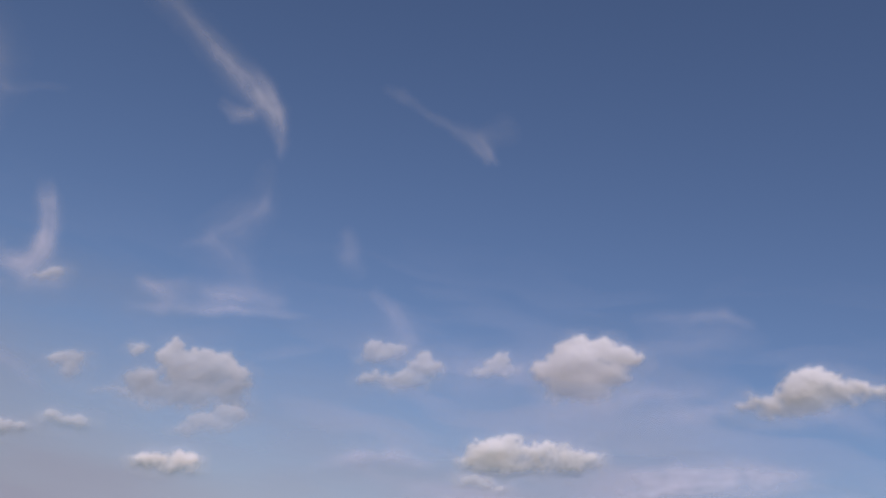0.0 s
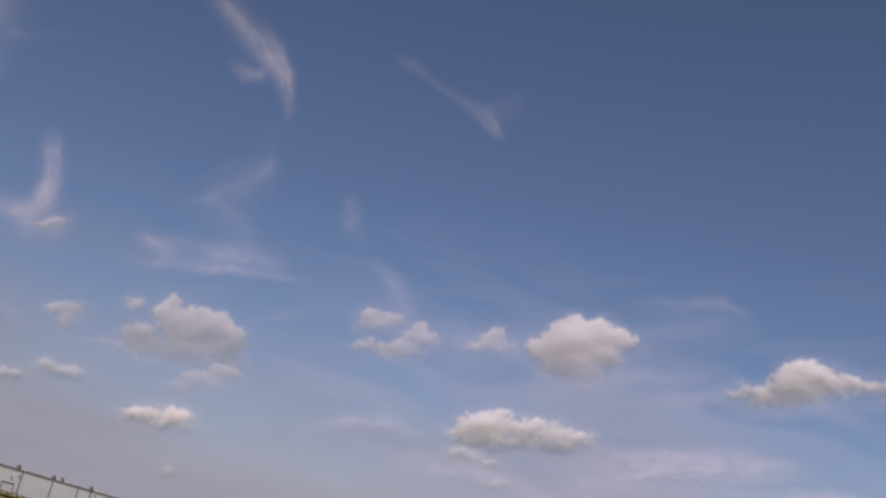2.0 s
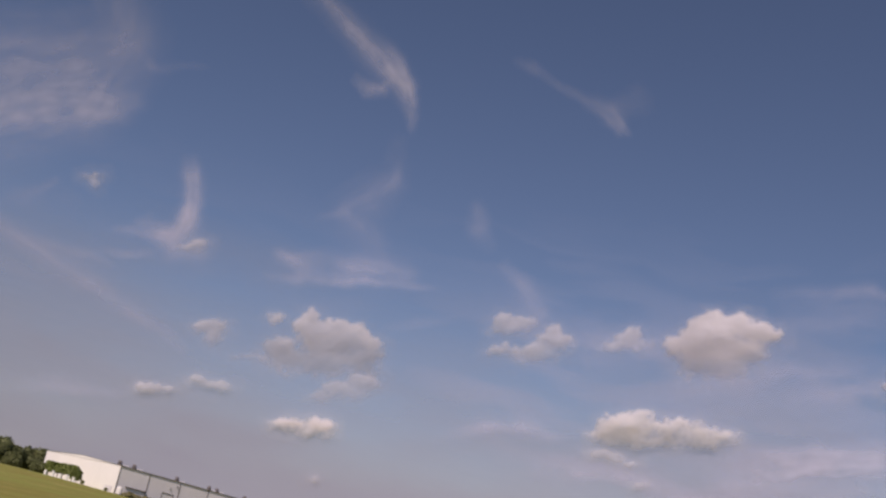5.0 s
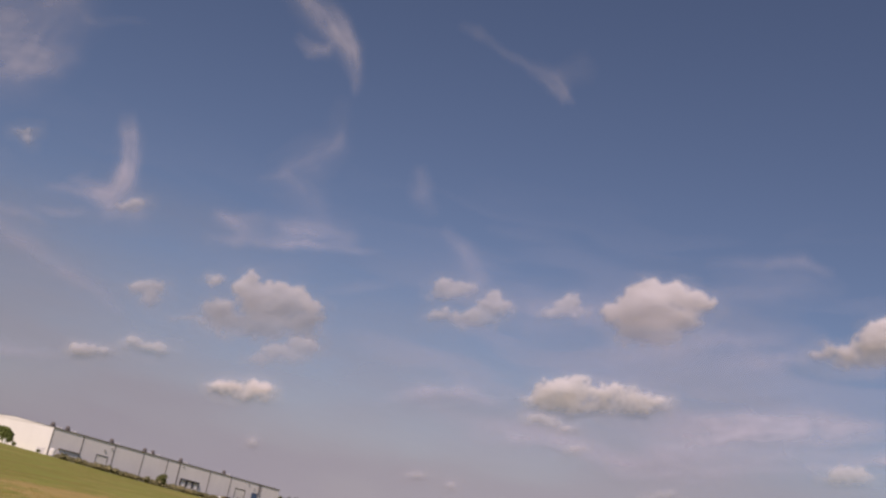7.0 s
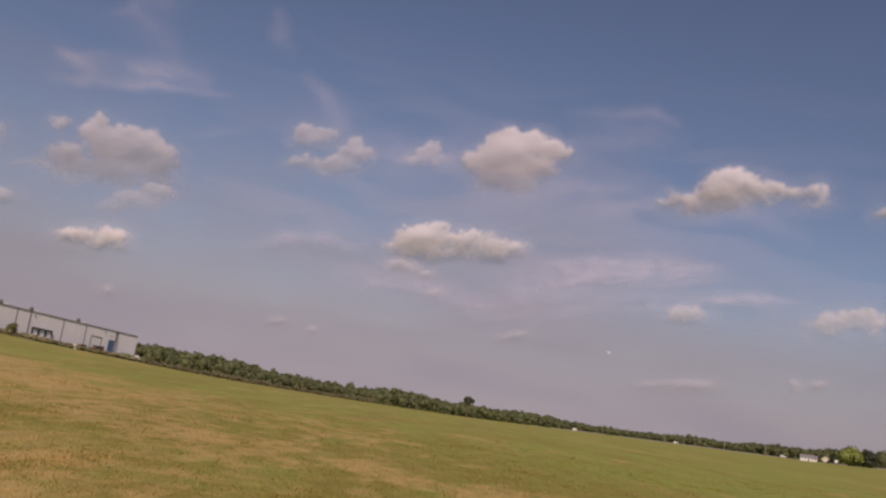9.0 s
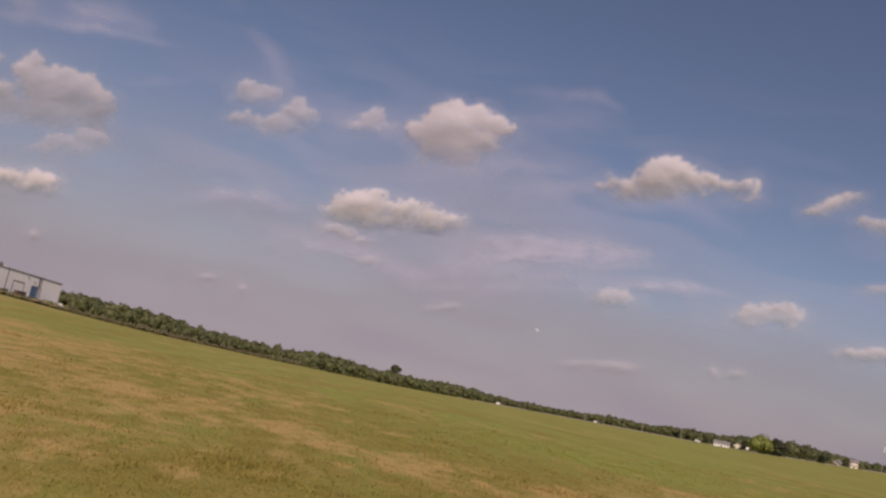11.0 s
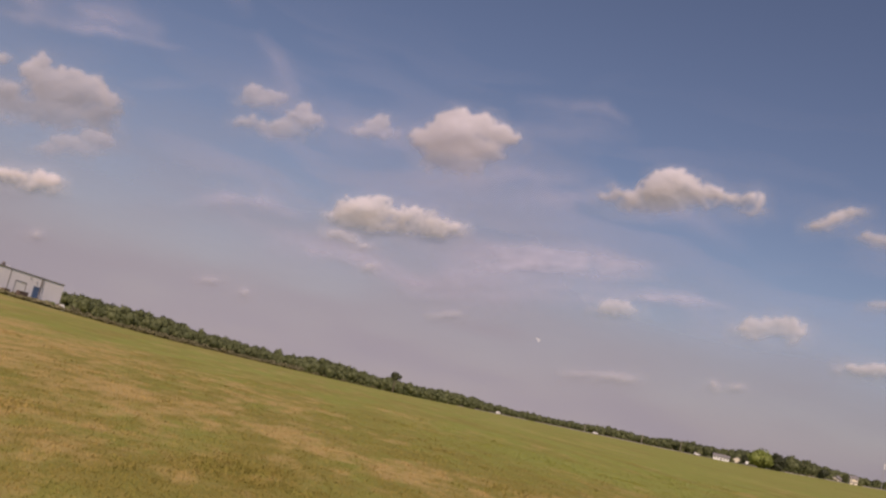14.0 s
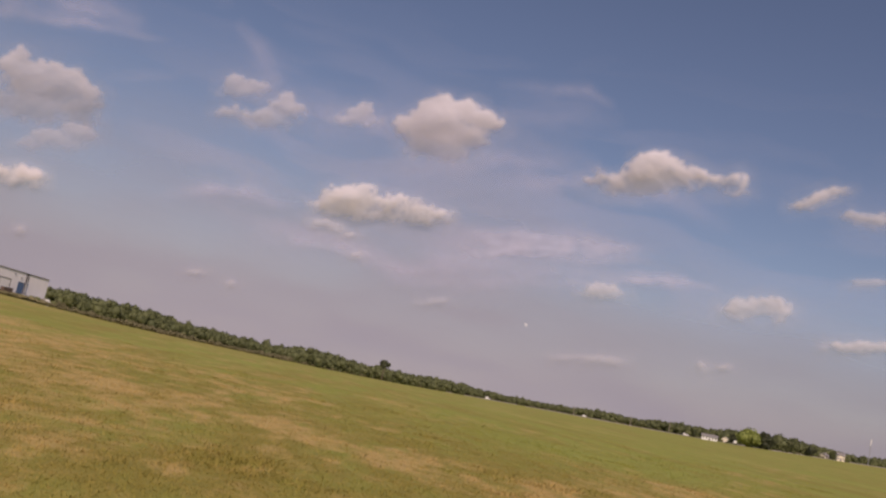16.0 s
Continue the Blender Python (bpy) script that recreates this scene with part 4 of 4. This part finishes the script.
# loading docks with dark hoods
d0, d1 = front_x(18.75), front_x(17.68)
for k in range(3):
    x0 = d0 + (d1 - d0) * k / 3 + 0.25
    x1 = d0 + (d1 - d0) * (k + 1) / 3 - 0.25
    dock = w_part("loading_dock", boxed(x0 + 0.16, x1 - 0.16, -0.3, -0.02, 0.9, 3.0), SIDING_WHITE, "white loading dock door")
    bm = bmesh.new()
    box(bm, x0, x1, -0.9, -0.02, 3.0, 3.6, 0.05)
    box(bm, x0, x0 + 0.16, -0.8, -0.02, 0.6, 3.0)
    box(bm, x1 - 0.16, x1, -0.8, -0.02, 0.6, 3.0)
    w_part("dock_hood", bm, DARK, "black dock hood", dock)
    w_part("bumper", boxed(x0, x1, -1.4, -0.02, 0.3, 0.6), SIDING, "", dock)
# canopy on brackets by the near corner
c0, c1 = front_x(25.5), front_x(24.35)
canopy = w_part("canopy", boxed(c0, c1, -0.55, -0.02, 2.8, 3.1, 0.04), TRIM, "dark flat canopy")
for k in range(5):
    x = c0 + (c1 - c0) * (k + 0.5) / 5
    w_part("bracket", tube(bmesh.new(), (x, -0.5, 3.1), (x, -0.05, 3.5), 0.04, 0.04, 6), TRIM, "", canopy)
for az, h in ((22.75, 7.4), (23.1, 6.2), (14.55, 6.8), (14.9, 8.0), (18.7, 8.0)):
    x = front_x(az)
    lamp = w_part("wall_lamp", boxed(x - 0.3, x + 0.3, -0.5, -0.02, h, h + 0.35, 0.04), STEEL, "grey wall lamp")
# roof fans along the front slope
for az in (25.7, 24.9, 22.45, 20.58, 20.13, 18.51, 16.0):
    x = front_x(az) + 1.0
    y, z = 5.0, TALL + 0.02 + 0.95 * 5.2 / 20.7
    fan = w_part("roof_fan", boxed(x - 0.65, x + 0.65, y - 0.65, y + 0.65, z - 0.1, z + 0.6), TRIM, "dark roof exhaust fan")
    bm = bmesh.new()
    tube(bm, (x, y, z + 0.6), (x, y, z + 0.9), 0.45, 0.85, 12)
    tube(bm, (x, y, z + 0.9), (x, y, z + 1.6), 0.85, 0.5, 12)
    w_part("hood", bm, TRIM, "dark flared hood", fan)
    w_part("duct", boxed(x + 0.75, x + 4.2, y - 0.3, y + 0.3, z - 0.15, z + 0.55, 0.05), SIDING, "pale metal duct", fan)

# ---- beside the warehouse ----
def tank(x, y, z):
    ob = thing("storage_tank", x, y, z)
    tagged(ob, "white round-topped storage tank beside the warehouse", "tank")
    bm = bmesh.new()
    bmesh.ops.create_uvsphere(bm, u_segments=20, v_segments=12, radius=1.0, matrix=Matrix.Translation((0, 0, 2.0)) @ Matrix.Diagonal((1, 1, 0.75, 1)))
    tube(bm, (0, 0, 0.3), (0, 0, 2.0), 1.0, 1.0, 20)
    part("vessel", bm, WHITE, ob)
    part("plinth", tube(bmesh.new(), (0, 0, -0.4), (0, 0, 0.3), 1.15, 1.15, 20), STEEL, ob)
    part("outlet", tube(bmesh.new(), (0.9, 0, 0.6), (1.5, 0, 0.6), 0.1, 0.1, 8), STEEL, ob)


tank(*before_front(25.75, 3.0))


def shrub(az, out, h, w, leaf, label, seed, count=350, name="shrub"):
    x, y, z = before_front(az, out)
    return tree(x, y, z, h, w, leaf, label, seed, count, 0.2, 0.0, 9, name, "shrub")


shrub(19.66, 6, 5.4, 6.0, LEAF_SHRUB, "rounded green conifer bush before the warehouse wall", 41, 2200)
r = np.random.RandomState(44)
for k, az in enumerate((25.2, 24.8, 24.55, 23.2, 22.9, 22.65, 22.3, 21.9, 21.6, 21.3, 21.05, 20.4, 19.05, 18.8, 17.3, 17.0, 16.6, 16.3)):
    shrub(az, r.uniform(2.5, 5), r.uniform(1.0, 2.2) if k not in (5, 11) else 2.9, r.uniform(2.0, 4.2), LEAF_SHRUB if k % 3 else LEAF_WOODS,
          "scruffy low shrub along the warehouse wall", 50 + k, 160)
for k, (az, out, h, w) in enumerate(((26.45, 4, 1.1, 1.6), (27.75, 7, 1.6, 2.0), (13.75, 4, 2.9, 4.2), (13.45, 5, 3.1, 4.6), (13.2, 3, 2.4, 3.2), (12.65, 3, 3.2, 5.0))):
    shrub(az, out, h, w, LEAF_SHRUB, "small weedy bush at the warehouse corner", 80 + k, 160)


def wall_weeds():
    """Straw-coloured weeds and stalks along the foot of the front wall."""
    r = np.random.RandomState(95)
    vs, fs, base = [], [], 0
    kinds = [crown_leaves(r, 0.16, 40, 1.0, 1.3, 0.0, 4) for _ in range(4)]
    for _ in range(620):
        x, y, z = before_front(13.0 + 12.5 * r.rand() ** 1.4, r.uniform(0.8, 9.0))
        v, f = kinds[r.randint(4)]
        vs.append(v * r.uniform(0.7, 2.3) + np.array([x, y, z]))
        fs.append(f + base)
        base += len(v)
    tagged(new("weeds", mesh_of("weeds", np.concatenate(vs), np.concatenate(fs), STRAW)), "pale straw weeds along the warehouse wall", "weeds", kind="stuff")


STRAW = leaf_material("straw_weeds", (0.15, 0.145, 0.07), (0.3, 0.26, 0.14))
wall_weeds()


def hedge():
    a, b = at_sky(29.75, 352), at_sky(27.95, 345)
    ob = thing("hedge", *a, math.degrees(math.atan2(b[1] - a[1], b[0] - a[0])))
    tagged(ob, "dense clipped green hedge before the white end wall", "hedge")
    r, long = np.random.RandomState(91), math.hypot(b[0] - a[0], b[1] - a[1])
    n = 5200
    c = np.stack([r.uniform(0, long, n), r.uniform(-1.3, 1.3, n), np.zeros(n)], -1)
    foot = np.where(c[:, 0] > long - 3.2, 0.1, 1.2)
    c[:, 2] = foot + (4.5 + 0.25 * fbm(c[:, 0] / 2.5, c[:, 1] / 2, 92, 3) - 0.5 * c[:, 1] ** 2 * 0.5 - foot - 1.3 * smooth(long - 2.5, long, c[:, 0])) * r.uniform(0, 1, n) ** 0.7
    v, f = leaf_quads(c, 0.27, r)
    crown = new("foliage", mesh_of("foliage", v, f, LEAF_HEDGE))
    crown.parent = ob
    for k in range(7):
        x = (k + 0.5) / 7 * long
        part("stem", tube(bmesh.new(), (x, 0, -0.4), (x, 0, 2.6), 0.14, 0.08, 6), BARK, ob)


hedge()


def drum(x, y, z, h, seed):
    ob = thing("white_drum", x, y, z, seed * 17)
    tagged(ob, "white upright drum standing under the hedge", "drum", "white drums under the hedge")
    bm = bmesh.new()
    tube(bm, (0, 0, -0.3), (0, 0, h), 0.46, 0.46, 14)
    part("body", bm, WHITE, ob)
    for q in (0.05, h * 0.5, h - 0.05):
        part("hoop", tube(bmesh.new(), (0, 0, q - 0.04), (0, 0, q + 0.04), 0.5, 0.5, 14), WHITE, ob)


for k, az in enumerate((29.75, 29.35, 28.95, 28.6, 28.25)):
    x, y, z = at_sky(az, 341)
    drum(x, y, z, 1.5 + 0.25 * (k % 2), k)


def fence_panel():
    x, y, z = before_front(26.35, 3)
    ob = thing("fence", x, y, z, TURN + 90)
    tagged(ob, "short pale slatted fence at the warehouse corner", "fence")
    for k in range(9):
        part("slat", boxed(k * 0.45 - 1.8, k * 0.45 - 1.45, -0.05, 0.05, -0.2, 2.0), SIDING, ob)
    for q in (0.4, 1.6):
        part("rail", boxed(-1.9, 2.2, 0.06, 0.12, q, q + 0.12), SIDING, ob)


fence_panel()


def skip(az, out, w, h, material, label):
    x, y, z = before_front(az, out)
    ob = thing("waste_skip", x, y, z, TURN)
    tagged(ob, label, "skip")
    bm = bmesh.new()
    box(bm, -w / 2, w / 2, -0.9, 0.9, 0.05, 0.15)
    for a in ((-w / 2, -w / 2 + 0.1, -0.9, 0.9), (w / 2 - 0.1, w / 2, -0.9, 0.9), (-w / 2, w / 2, -0.9, -0.8), (-w / 2, w / 2, 0.8, 0.9)):
        box(bm, *a, 0.15, h)
    part("body", bm, material, ob)
    part("rim", boxed(-w / 2 - 0.08, w / 2 + 0.08, -1.0, -0.85, h - 0.15, h), material, ob)
    for s in (-1, 1):
        part("foot", boxed(s * w * 0.35 - 0.2, s * w * 0.35 + 0.2, -0.8, 0.8, -0.25, 0.05), TRIM, ob)


RUST = plain("rusty_steel", (0.09, 0.06, 0.045), (0.16, 0.11, 0.08), 0.9)
skip(15.1, 4, 5.4, 3.3, RUST, "dark rusty open waste skip by the wall")
skip(15.95, 4, 3.0, 2.5, RUST, "small dark waste skip by the wall")


def pallets(az, out, n, seed, tall=1.0):
    r = np.random.RandomState(seed)
    x, y, z = before_front(az, out)
    for k in range(n):
        ob = thing("crate", x + r.uniform(-2.2, 2.2), y + r.uniform(-1.5, 1.5), z, r.uniform(0, 90))
        tagged(ob, "discarded crate beside the warehouse corner", "crate", "discarded crates")
        w, h = r.uniform(1.0, 1.7), tall * r.uniform(1.5, 2.7)
        m = WHITE if k % 2 else RUST
        for s in (-1, 1):
            part("side", boxed(-w / 2, w / 2, s * w / 2 - 0.05, s * w / 2 + 0.05, -0.2, h), m, ob)
            part("end", boxed(s * w / 2 - 0.05, s * w / 2 + 0.05, -w / 2 + 0.06, w / 2 - 0.06, -0.2, h), m, ob)
        part("lid", boxed(-w / 2, w / 2, -w / 2, w / 2, h, h + 0.08), m, ob)


pallets(12.95, 3, 9, 5)
pallets(16.7, 4, 4, 6, 0.7)
# ---- far side of the field ----
def scrub():
    """Low brownish scrub before the wood."""
    r = np.random.RandomState(61)
    vs, fs, base = [], [], 0
    kinds = [crown_leaves(r, 0.13, 90, 1.0, 1.5, 0.02, 4) for _ in range(5)]
    for _ in range(1300):
        az = r.uniform(-1, 13.0) if r.rand() < 0.64 else r.uniform(-33, -1)
        x, y, z = at_sky(az, float(edge_distance(az)) + r.uniform(-8, 40))
        h = r.uniform(0.7, 2.0 if r.rand() < 0.85 else 3.4) * (1.15 if az > -1 else 0.65)
        v, f = kinds[r.randint(5)]
        vs.append(v * h + np.array([x, y, z]))
        fs.append(f + base)
        base += len(v)
    tagged(new("scrub", mesh_of("scrub", np.concatenate(vs), np.concatenate(fs), SCRUB)), "low brown and green scrub along the wood's foot", "scrub", kind="stuff")


SCRUB = leaf_material("scrub_leaf", (0.115, 0.11, 0.054), (0.2, 0.175, 0.092))
scrub()


def road():
    """Pale lane on a low bank along the far edge of the field."""
    az = np.linspace(-36, -7, 60)
    vs = []
    for a in az:
        rr = float(edge_distance(a)) + 4
        for d, up in ((-2.5, -0.4), (0, 0.35), (6, 0.55), (9, -0.4)):
            x, y, z = at_sky(a, rr + d)
            vs.append((x, y, z + up))
    fs = [(4 * i + k, 4 * i + k + 1, 4 * i + k + 5, 4 * i + k + 4) for i in range(59) for k in range(3)]
    tagged(new("road", mesh_of("road", vs, fs, EARTH)), "pale lane on a low bank at the field's far edge", "road", kind="structure")


road()


def pole(az, r, h):
    x, y, z = at_sky(az, r)
    ob = thing("utility_pole", x, y, z, az + 90)
    tagged(ob, "weathered wooden utility pole with a crossarm", "pole", "utility poles along the lane")
    part("shaft", tube(bmesh.new(), (0, 0, -0.8), (0, 0, h), 0.24, 0.17, 10), POLE_WOOD, ob)
    part("crossarm", boxed(-1.3, 1.3, -0.09, 0.09, h - 0.9, h - 0.7), POLE_WOOD, ob)
    for s in (-1.1, 0.0, 1.1):
        part("insulator", tube(bmesh.new(), (s, 0, h - 0.7), (s, 0, h - 0.45), 0.07, 0.05, 8), STEEL, ob)


for az, h in ((-18.05, 8.0), (-21.37, 9.6), (-23.57, 11.4)):
    pole(az, float(edge_distance(az)) + 3, h)


def vehicle(az, long, high, label, kind, turn):
    x, y, z = at_sky(az, float(edge_distance(az)) + 6)
    ob = thing(kind, x, y, z + 0.2, az + turn)
    tagged(ob, label, kind.replace("_", " "))
    bm = bmesh.new()
    h0, h1 = 0.35, high
    prof = [(-long / 2, h0), (-long / 2, h1 * 0.62), (-long * 0.47, h1), (long * 0.18, h1), (long * 0.30, h1 * 0.58), (long * 0.48, h1 * 0.52), (long / 2, h0)]
    left, right = [bm.verts.new((px, -0.95, pz)) for px, pz in prof], [bm.verts.new((px, 0.95, pz)) for px, pz in prof]
    bm.faces.new(left), bm.faces.new(right[::-1])
    for i in range(len(prof)):
        j = (i + 1) % len(prof)
        bm.faces.new((left[j], left[i], right[i], right[j]))
    bmesh.ops.recalc_face_normals(bm, faces=bm.faces)
    bmesh.ops.bevel(bm, geom=list(bm.edges), offset=0.08, segments=2, affect="EDGES")
    part("body", bm, WHITE, ob)
    for s in (-1, 1):
        part("side_window", boxed(-long * 0.05, long * 0.2, s * 0.96 - 0.01, s * 0.96 + 0.01, h1 * 0.6, h1 * 0.86), GLASS_DARK, ob)
        for px in (-long * 0.32, long * 0.32):
            wheel = part("wheel", tube(bmesh.new(), (px, s * 0.82, 0.33), (px, s * 1.0, 0.33), 0.34, 0.34, 16), RUBBER, ob)
            part("rim", tube(bmesh.new(), (px, s * 0.99, 0.33), (px, s * 1.02, 0.33), 0.2, 0.2, 12), STEEL, wheel)


vehicle(-12.94, 4.8, 2.3, "white van parked on the lane", "van", 0)
vehicle(-18.75, 5.6, 1.7, "white car parked on the lane", "car", 0)
vehicle(-24.55, 5.4, 1.9, "white car parked near the poles", "car", 0)


def house(az, r, wide, deep, eaves, ridge, wall, label, turn, windows):
    x, y, z = at_sky(az, r)
    ob = thing("house", x, y, z, az + turn)
    tagged(ob, label, "house")
    bm = bmesh.new()
    box(bm, -wide / 2, wide / 2, -deep / 2, deep / 2, -1.0, eaves)
    part("wall", bm, wall, ob)
    for s in (-1, 1):
        bm = bmesh.new()
        g = [bm.verts.new(c) for c in ((s * wide / 2, -deep / 2, eaves), (s * wide / 2, deep / 2, eaves), (s * wide / 2, 0, ridge - 0.15), (s * (wide / 2 - 0.2), -deep / 2, eaves), (s * (wide / 2 - 0.2), deep / 2, eaves), (s * (wide / 2 - 0.2), 0, ridge - 0.15))]
        for f in ((0, 1, 2), (5, 4, 3), (0, 2, 5, 3), (1, 4, 5, 2)):
            bm.faces.new([g[i] for i in f])
        bmesh.ops.recalc_face_normals(bm, faces=bm.faces)
        part("gable", bm, wall, ob)
        bm = bmesh.new()
        e = 0.5
        pts = [(-wide / 2 - e, s * (deep / 2 + e), eaves - 0.25), (wide / 2 + e, s * (deep / 2 + e), eaves - 0.25), (wide / 2 + e, 0, ridge), (-wide / 2 - e, 0, ridge)]
        lo = [bm.verts.new(c) for c in pts]
        hi = [bm.verts.new((c[0], c[1], c[2] + 0.2)) for c in pts]
        for f in ((0, 1, 2, 3),):
            bm.faces.new([lo[i] for i in f]), bm.faces.new([hi[i] for i in f][::-1])
        for i in range(4):
            j = (i + 1) % 4
            bm.faces.new((lo[i], hi[i], hi[j], lo[j]))
        bmesh.ops.recalc_face_normals(bm, faces=bm.faces)
        part("roof", bm, SHINGLE, ob)
    part("chimney", boxed(wide * 0.2, wide * 0.2 + 0.8, -0.4, 0.4, ridge - 1.0, ridge + 0.9), SHINGLE, ob)
    for wx, wz in windows:
        win = part("window", boxed(wx - 0.55, wx + 0.55, -deep / 2 - 0.06, -deep / 2 - 0.01, wz, wz + 1.4), WHITE, ob)
        part("pane", boxed(wx - 0.43, wx + 0.43, -deep / 2 - 0.09, -deep / 2 - 0.065, wz + 0.12, wz + 1.28), GLASS_DARK, win)
    door = part("door", boxed(-0.5, 0.5, -deep / 2 - 0.07, -deep / 2 - 0.01, 0, 2.1), TRIM, ob)


house(-25.85, 780, 11.8, 7.0, 2.9, 4.4, WHITE, "white two-winged house with a grey roof", 0, [(-4.5, 1.0), (-2.3, 1.0), (2.3, 1.0), (4.5, 1.0)])
house(-26.75, 800, 5.2, 6.0, 2.9, 5.0, CREAM, "small pale gabled house beside a white one", 80, [(-1.8, 1.0), (1.8, 1.0)])
house(-32.75, 745, 5.0, 6.0, 4.4, 5.8, CREAM, "small cream house among the trees", 10, [(-1.6, 1.0), (1.6, 1.0), (-1.6, 3.2), (1.6, 3.2)])
house(-31.95, 760, 4.4, 5.0, 2.5, 4.0, CREAM, "low cream outbuilding among the trees", 60, [(-1.4, 1.0), (1.4, 1.0)])


def mast(az, r, h):
    x, y, z = at_sky(az, r)
    ob = thing("mast", x, y, z)
    tagged(ob, "thin grey mast with a white top section", "mast")
    part("shaft", tube(bmesh.new(), (0, 0, -1), (0, 0, h * 0.78), 0.3, 0.2, 10), STEEL, ob)
    part("antenna", tube(bmesh.new(), (0, 0, h * 0.78), (0, 0, h), 0.42, 0.42, 12), WHITE, ob, "white antenna section")


mast(-34.15, 790, 19.5)
for az, r0, h, w, leaf, lab, s in ((-31.3, 742, 7.4, 9.0, LEAF_DARK, "dark round tree beside a cream house", 21), (-32.35, 738, 6.6, 5.5, LEAF_WOODS, "small green tree before a cream house", 22),
                                   (-30.3, 760, 11.0, 11.0, LEAF_WOODS, "full green tree at the field edge", 23), (-29.5, 765, 10.0, 9.0, LEAF_WOODS, "green tree behind a dark one", 24),
                                   (-27.1, 770, 8.2, 6.5, LEAF_DARK, "dark tree beside the pale house", 25)):
    x, y, z = at_sky(az, r0)
    tree(x, y, z, h, w, leaf, lab, s, 900, 0.5, 0.03, 7)


r = np.random.RandomState(77)
for k in range(16):
    az = (-25.2, -25.5, -26.1, -26.45, -26.9, -27.3, -28.6, -29.2, -29.8, -30.4, -31.0, -31.75, -32.5, -33.1, -33.6, -34.4)[k]
    x, y, z = at_sky(az, float(edge_distance(az)) + r.uniform(-3, 12))
    tree(x, y, z, r.uniform(1.6, 3.6), r.uniform(3.0, 5.5), LEAF_SHRUB if k % 2 else LEAF_WOODS, "low green bush along the lane", 130 + k, 260, 0.28, 0.0, 9, "bush", "bush")


def sign(az, r0):
    x, y, z = at_sky(az, r0)
    ob = thing("roadside_sign", x, y, z, az)
    tagged(ob, "small blank white sign on a post", "sign")
    part("post", tube(bmesh.new(), (0, 0, -0.4), (0, 0, 2.4), 0.08, 0.08, 8), STEEL, ob)
    part("board", boxed(-0.9, 0.9, -0.12, -0.06, 1.2, 3.0, 0.02), WHITE, ob)


sign(-27.25, 700)

# ---- model aeroplane in the air ----
def aeroplane():
    where = Vector(EYE) + heading(-14.3, 4.6) * 190
    ob = new("model_aeroplane")
    ob.matrix_basis = Matrix.Translation(where) @ pose(0, 0, 0, 60, 10, 20) @ Matrix.Scale(0.62, 4)
    tagged(ob, "small white radio-controlled aeroplane flying above the field", "model aeroplane")
    bm = bmesh.new()
    tube(bm, (0, 0.55, 0), (0, 0.1, 0), 0.05, 0.09, 12)
    tube(bm, (0, 0.1, 0), (0, -0.7, 0.02), 0.09, 0.03, 12)
    part("fuselage", bm, WHITE, ob)
    bm = boxed(-0.85, 0.85, -0.02, 0.24, 0.07, 0.1, 0.012)
    part("wing", bm, WHITE, ob)
    part("tailplane", boxed(-0.3, 0.3, -0.72, -0.58, 0.02, 0.035, 0.005), WHITE, ob)
    part("fin", boxed(-0.01, 0.01, -0.74, -0.58, 0.03, 0.24, 0.003), WHITE, ob)
    part("propeller", boxed(-0.14, 0.14, 0.56, 0.575, -0.015, 0.015, 0.003), DARK, ob)


aeroplane()
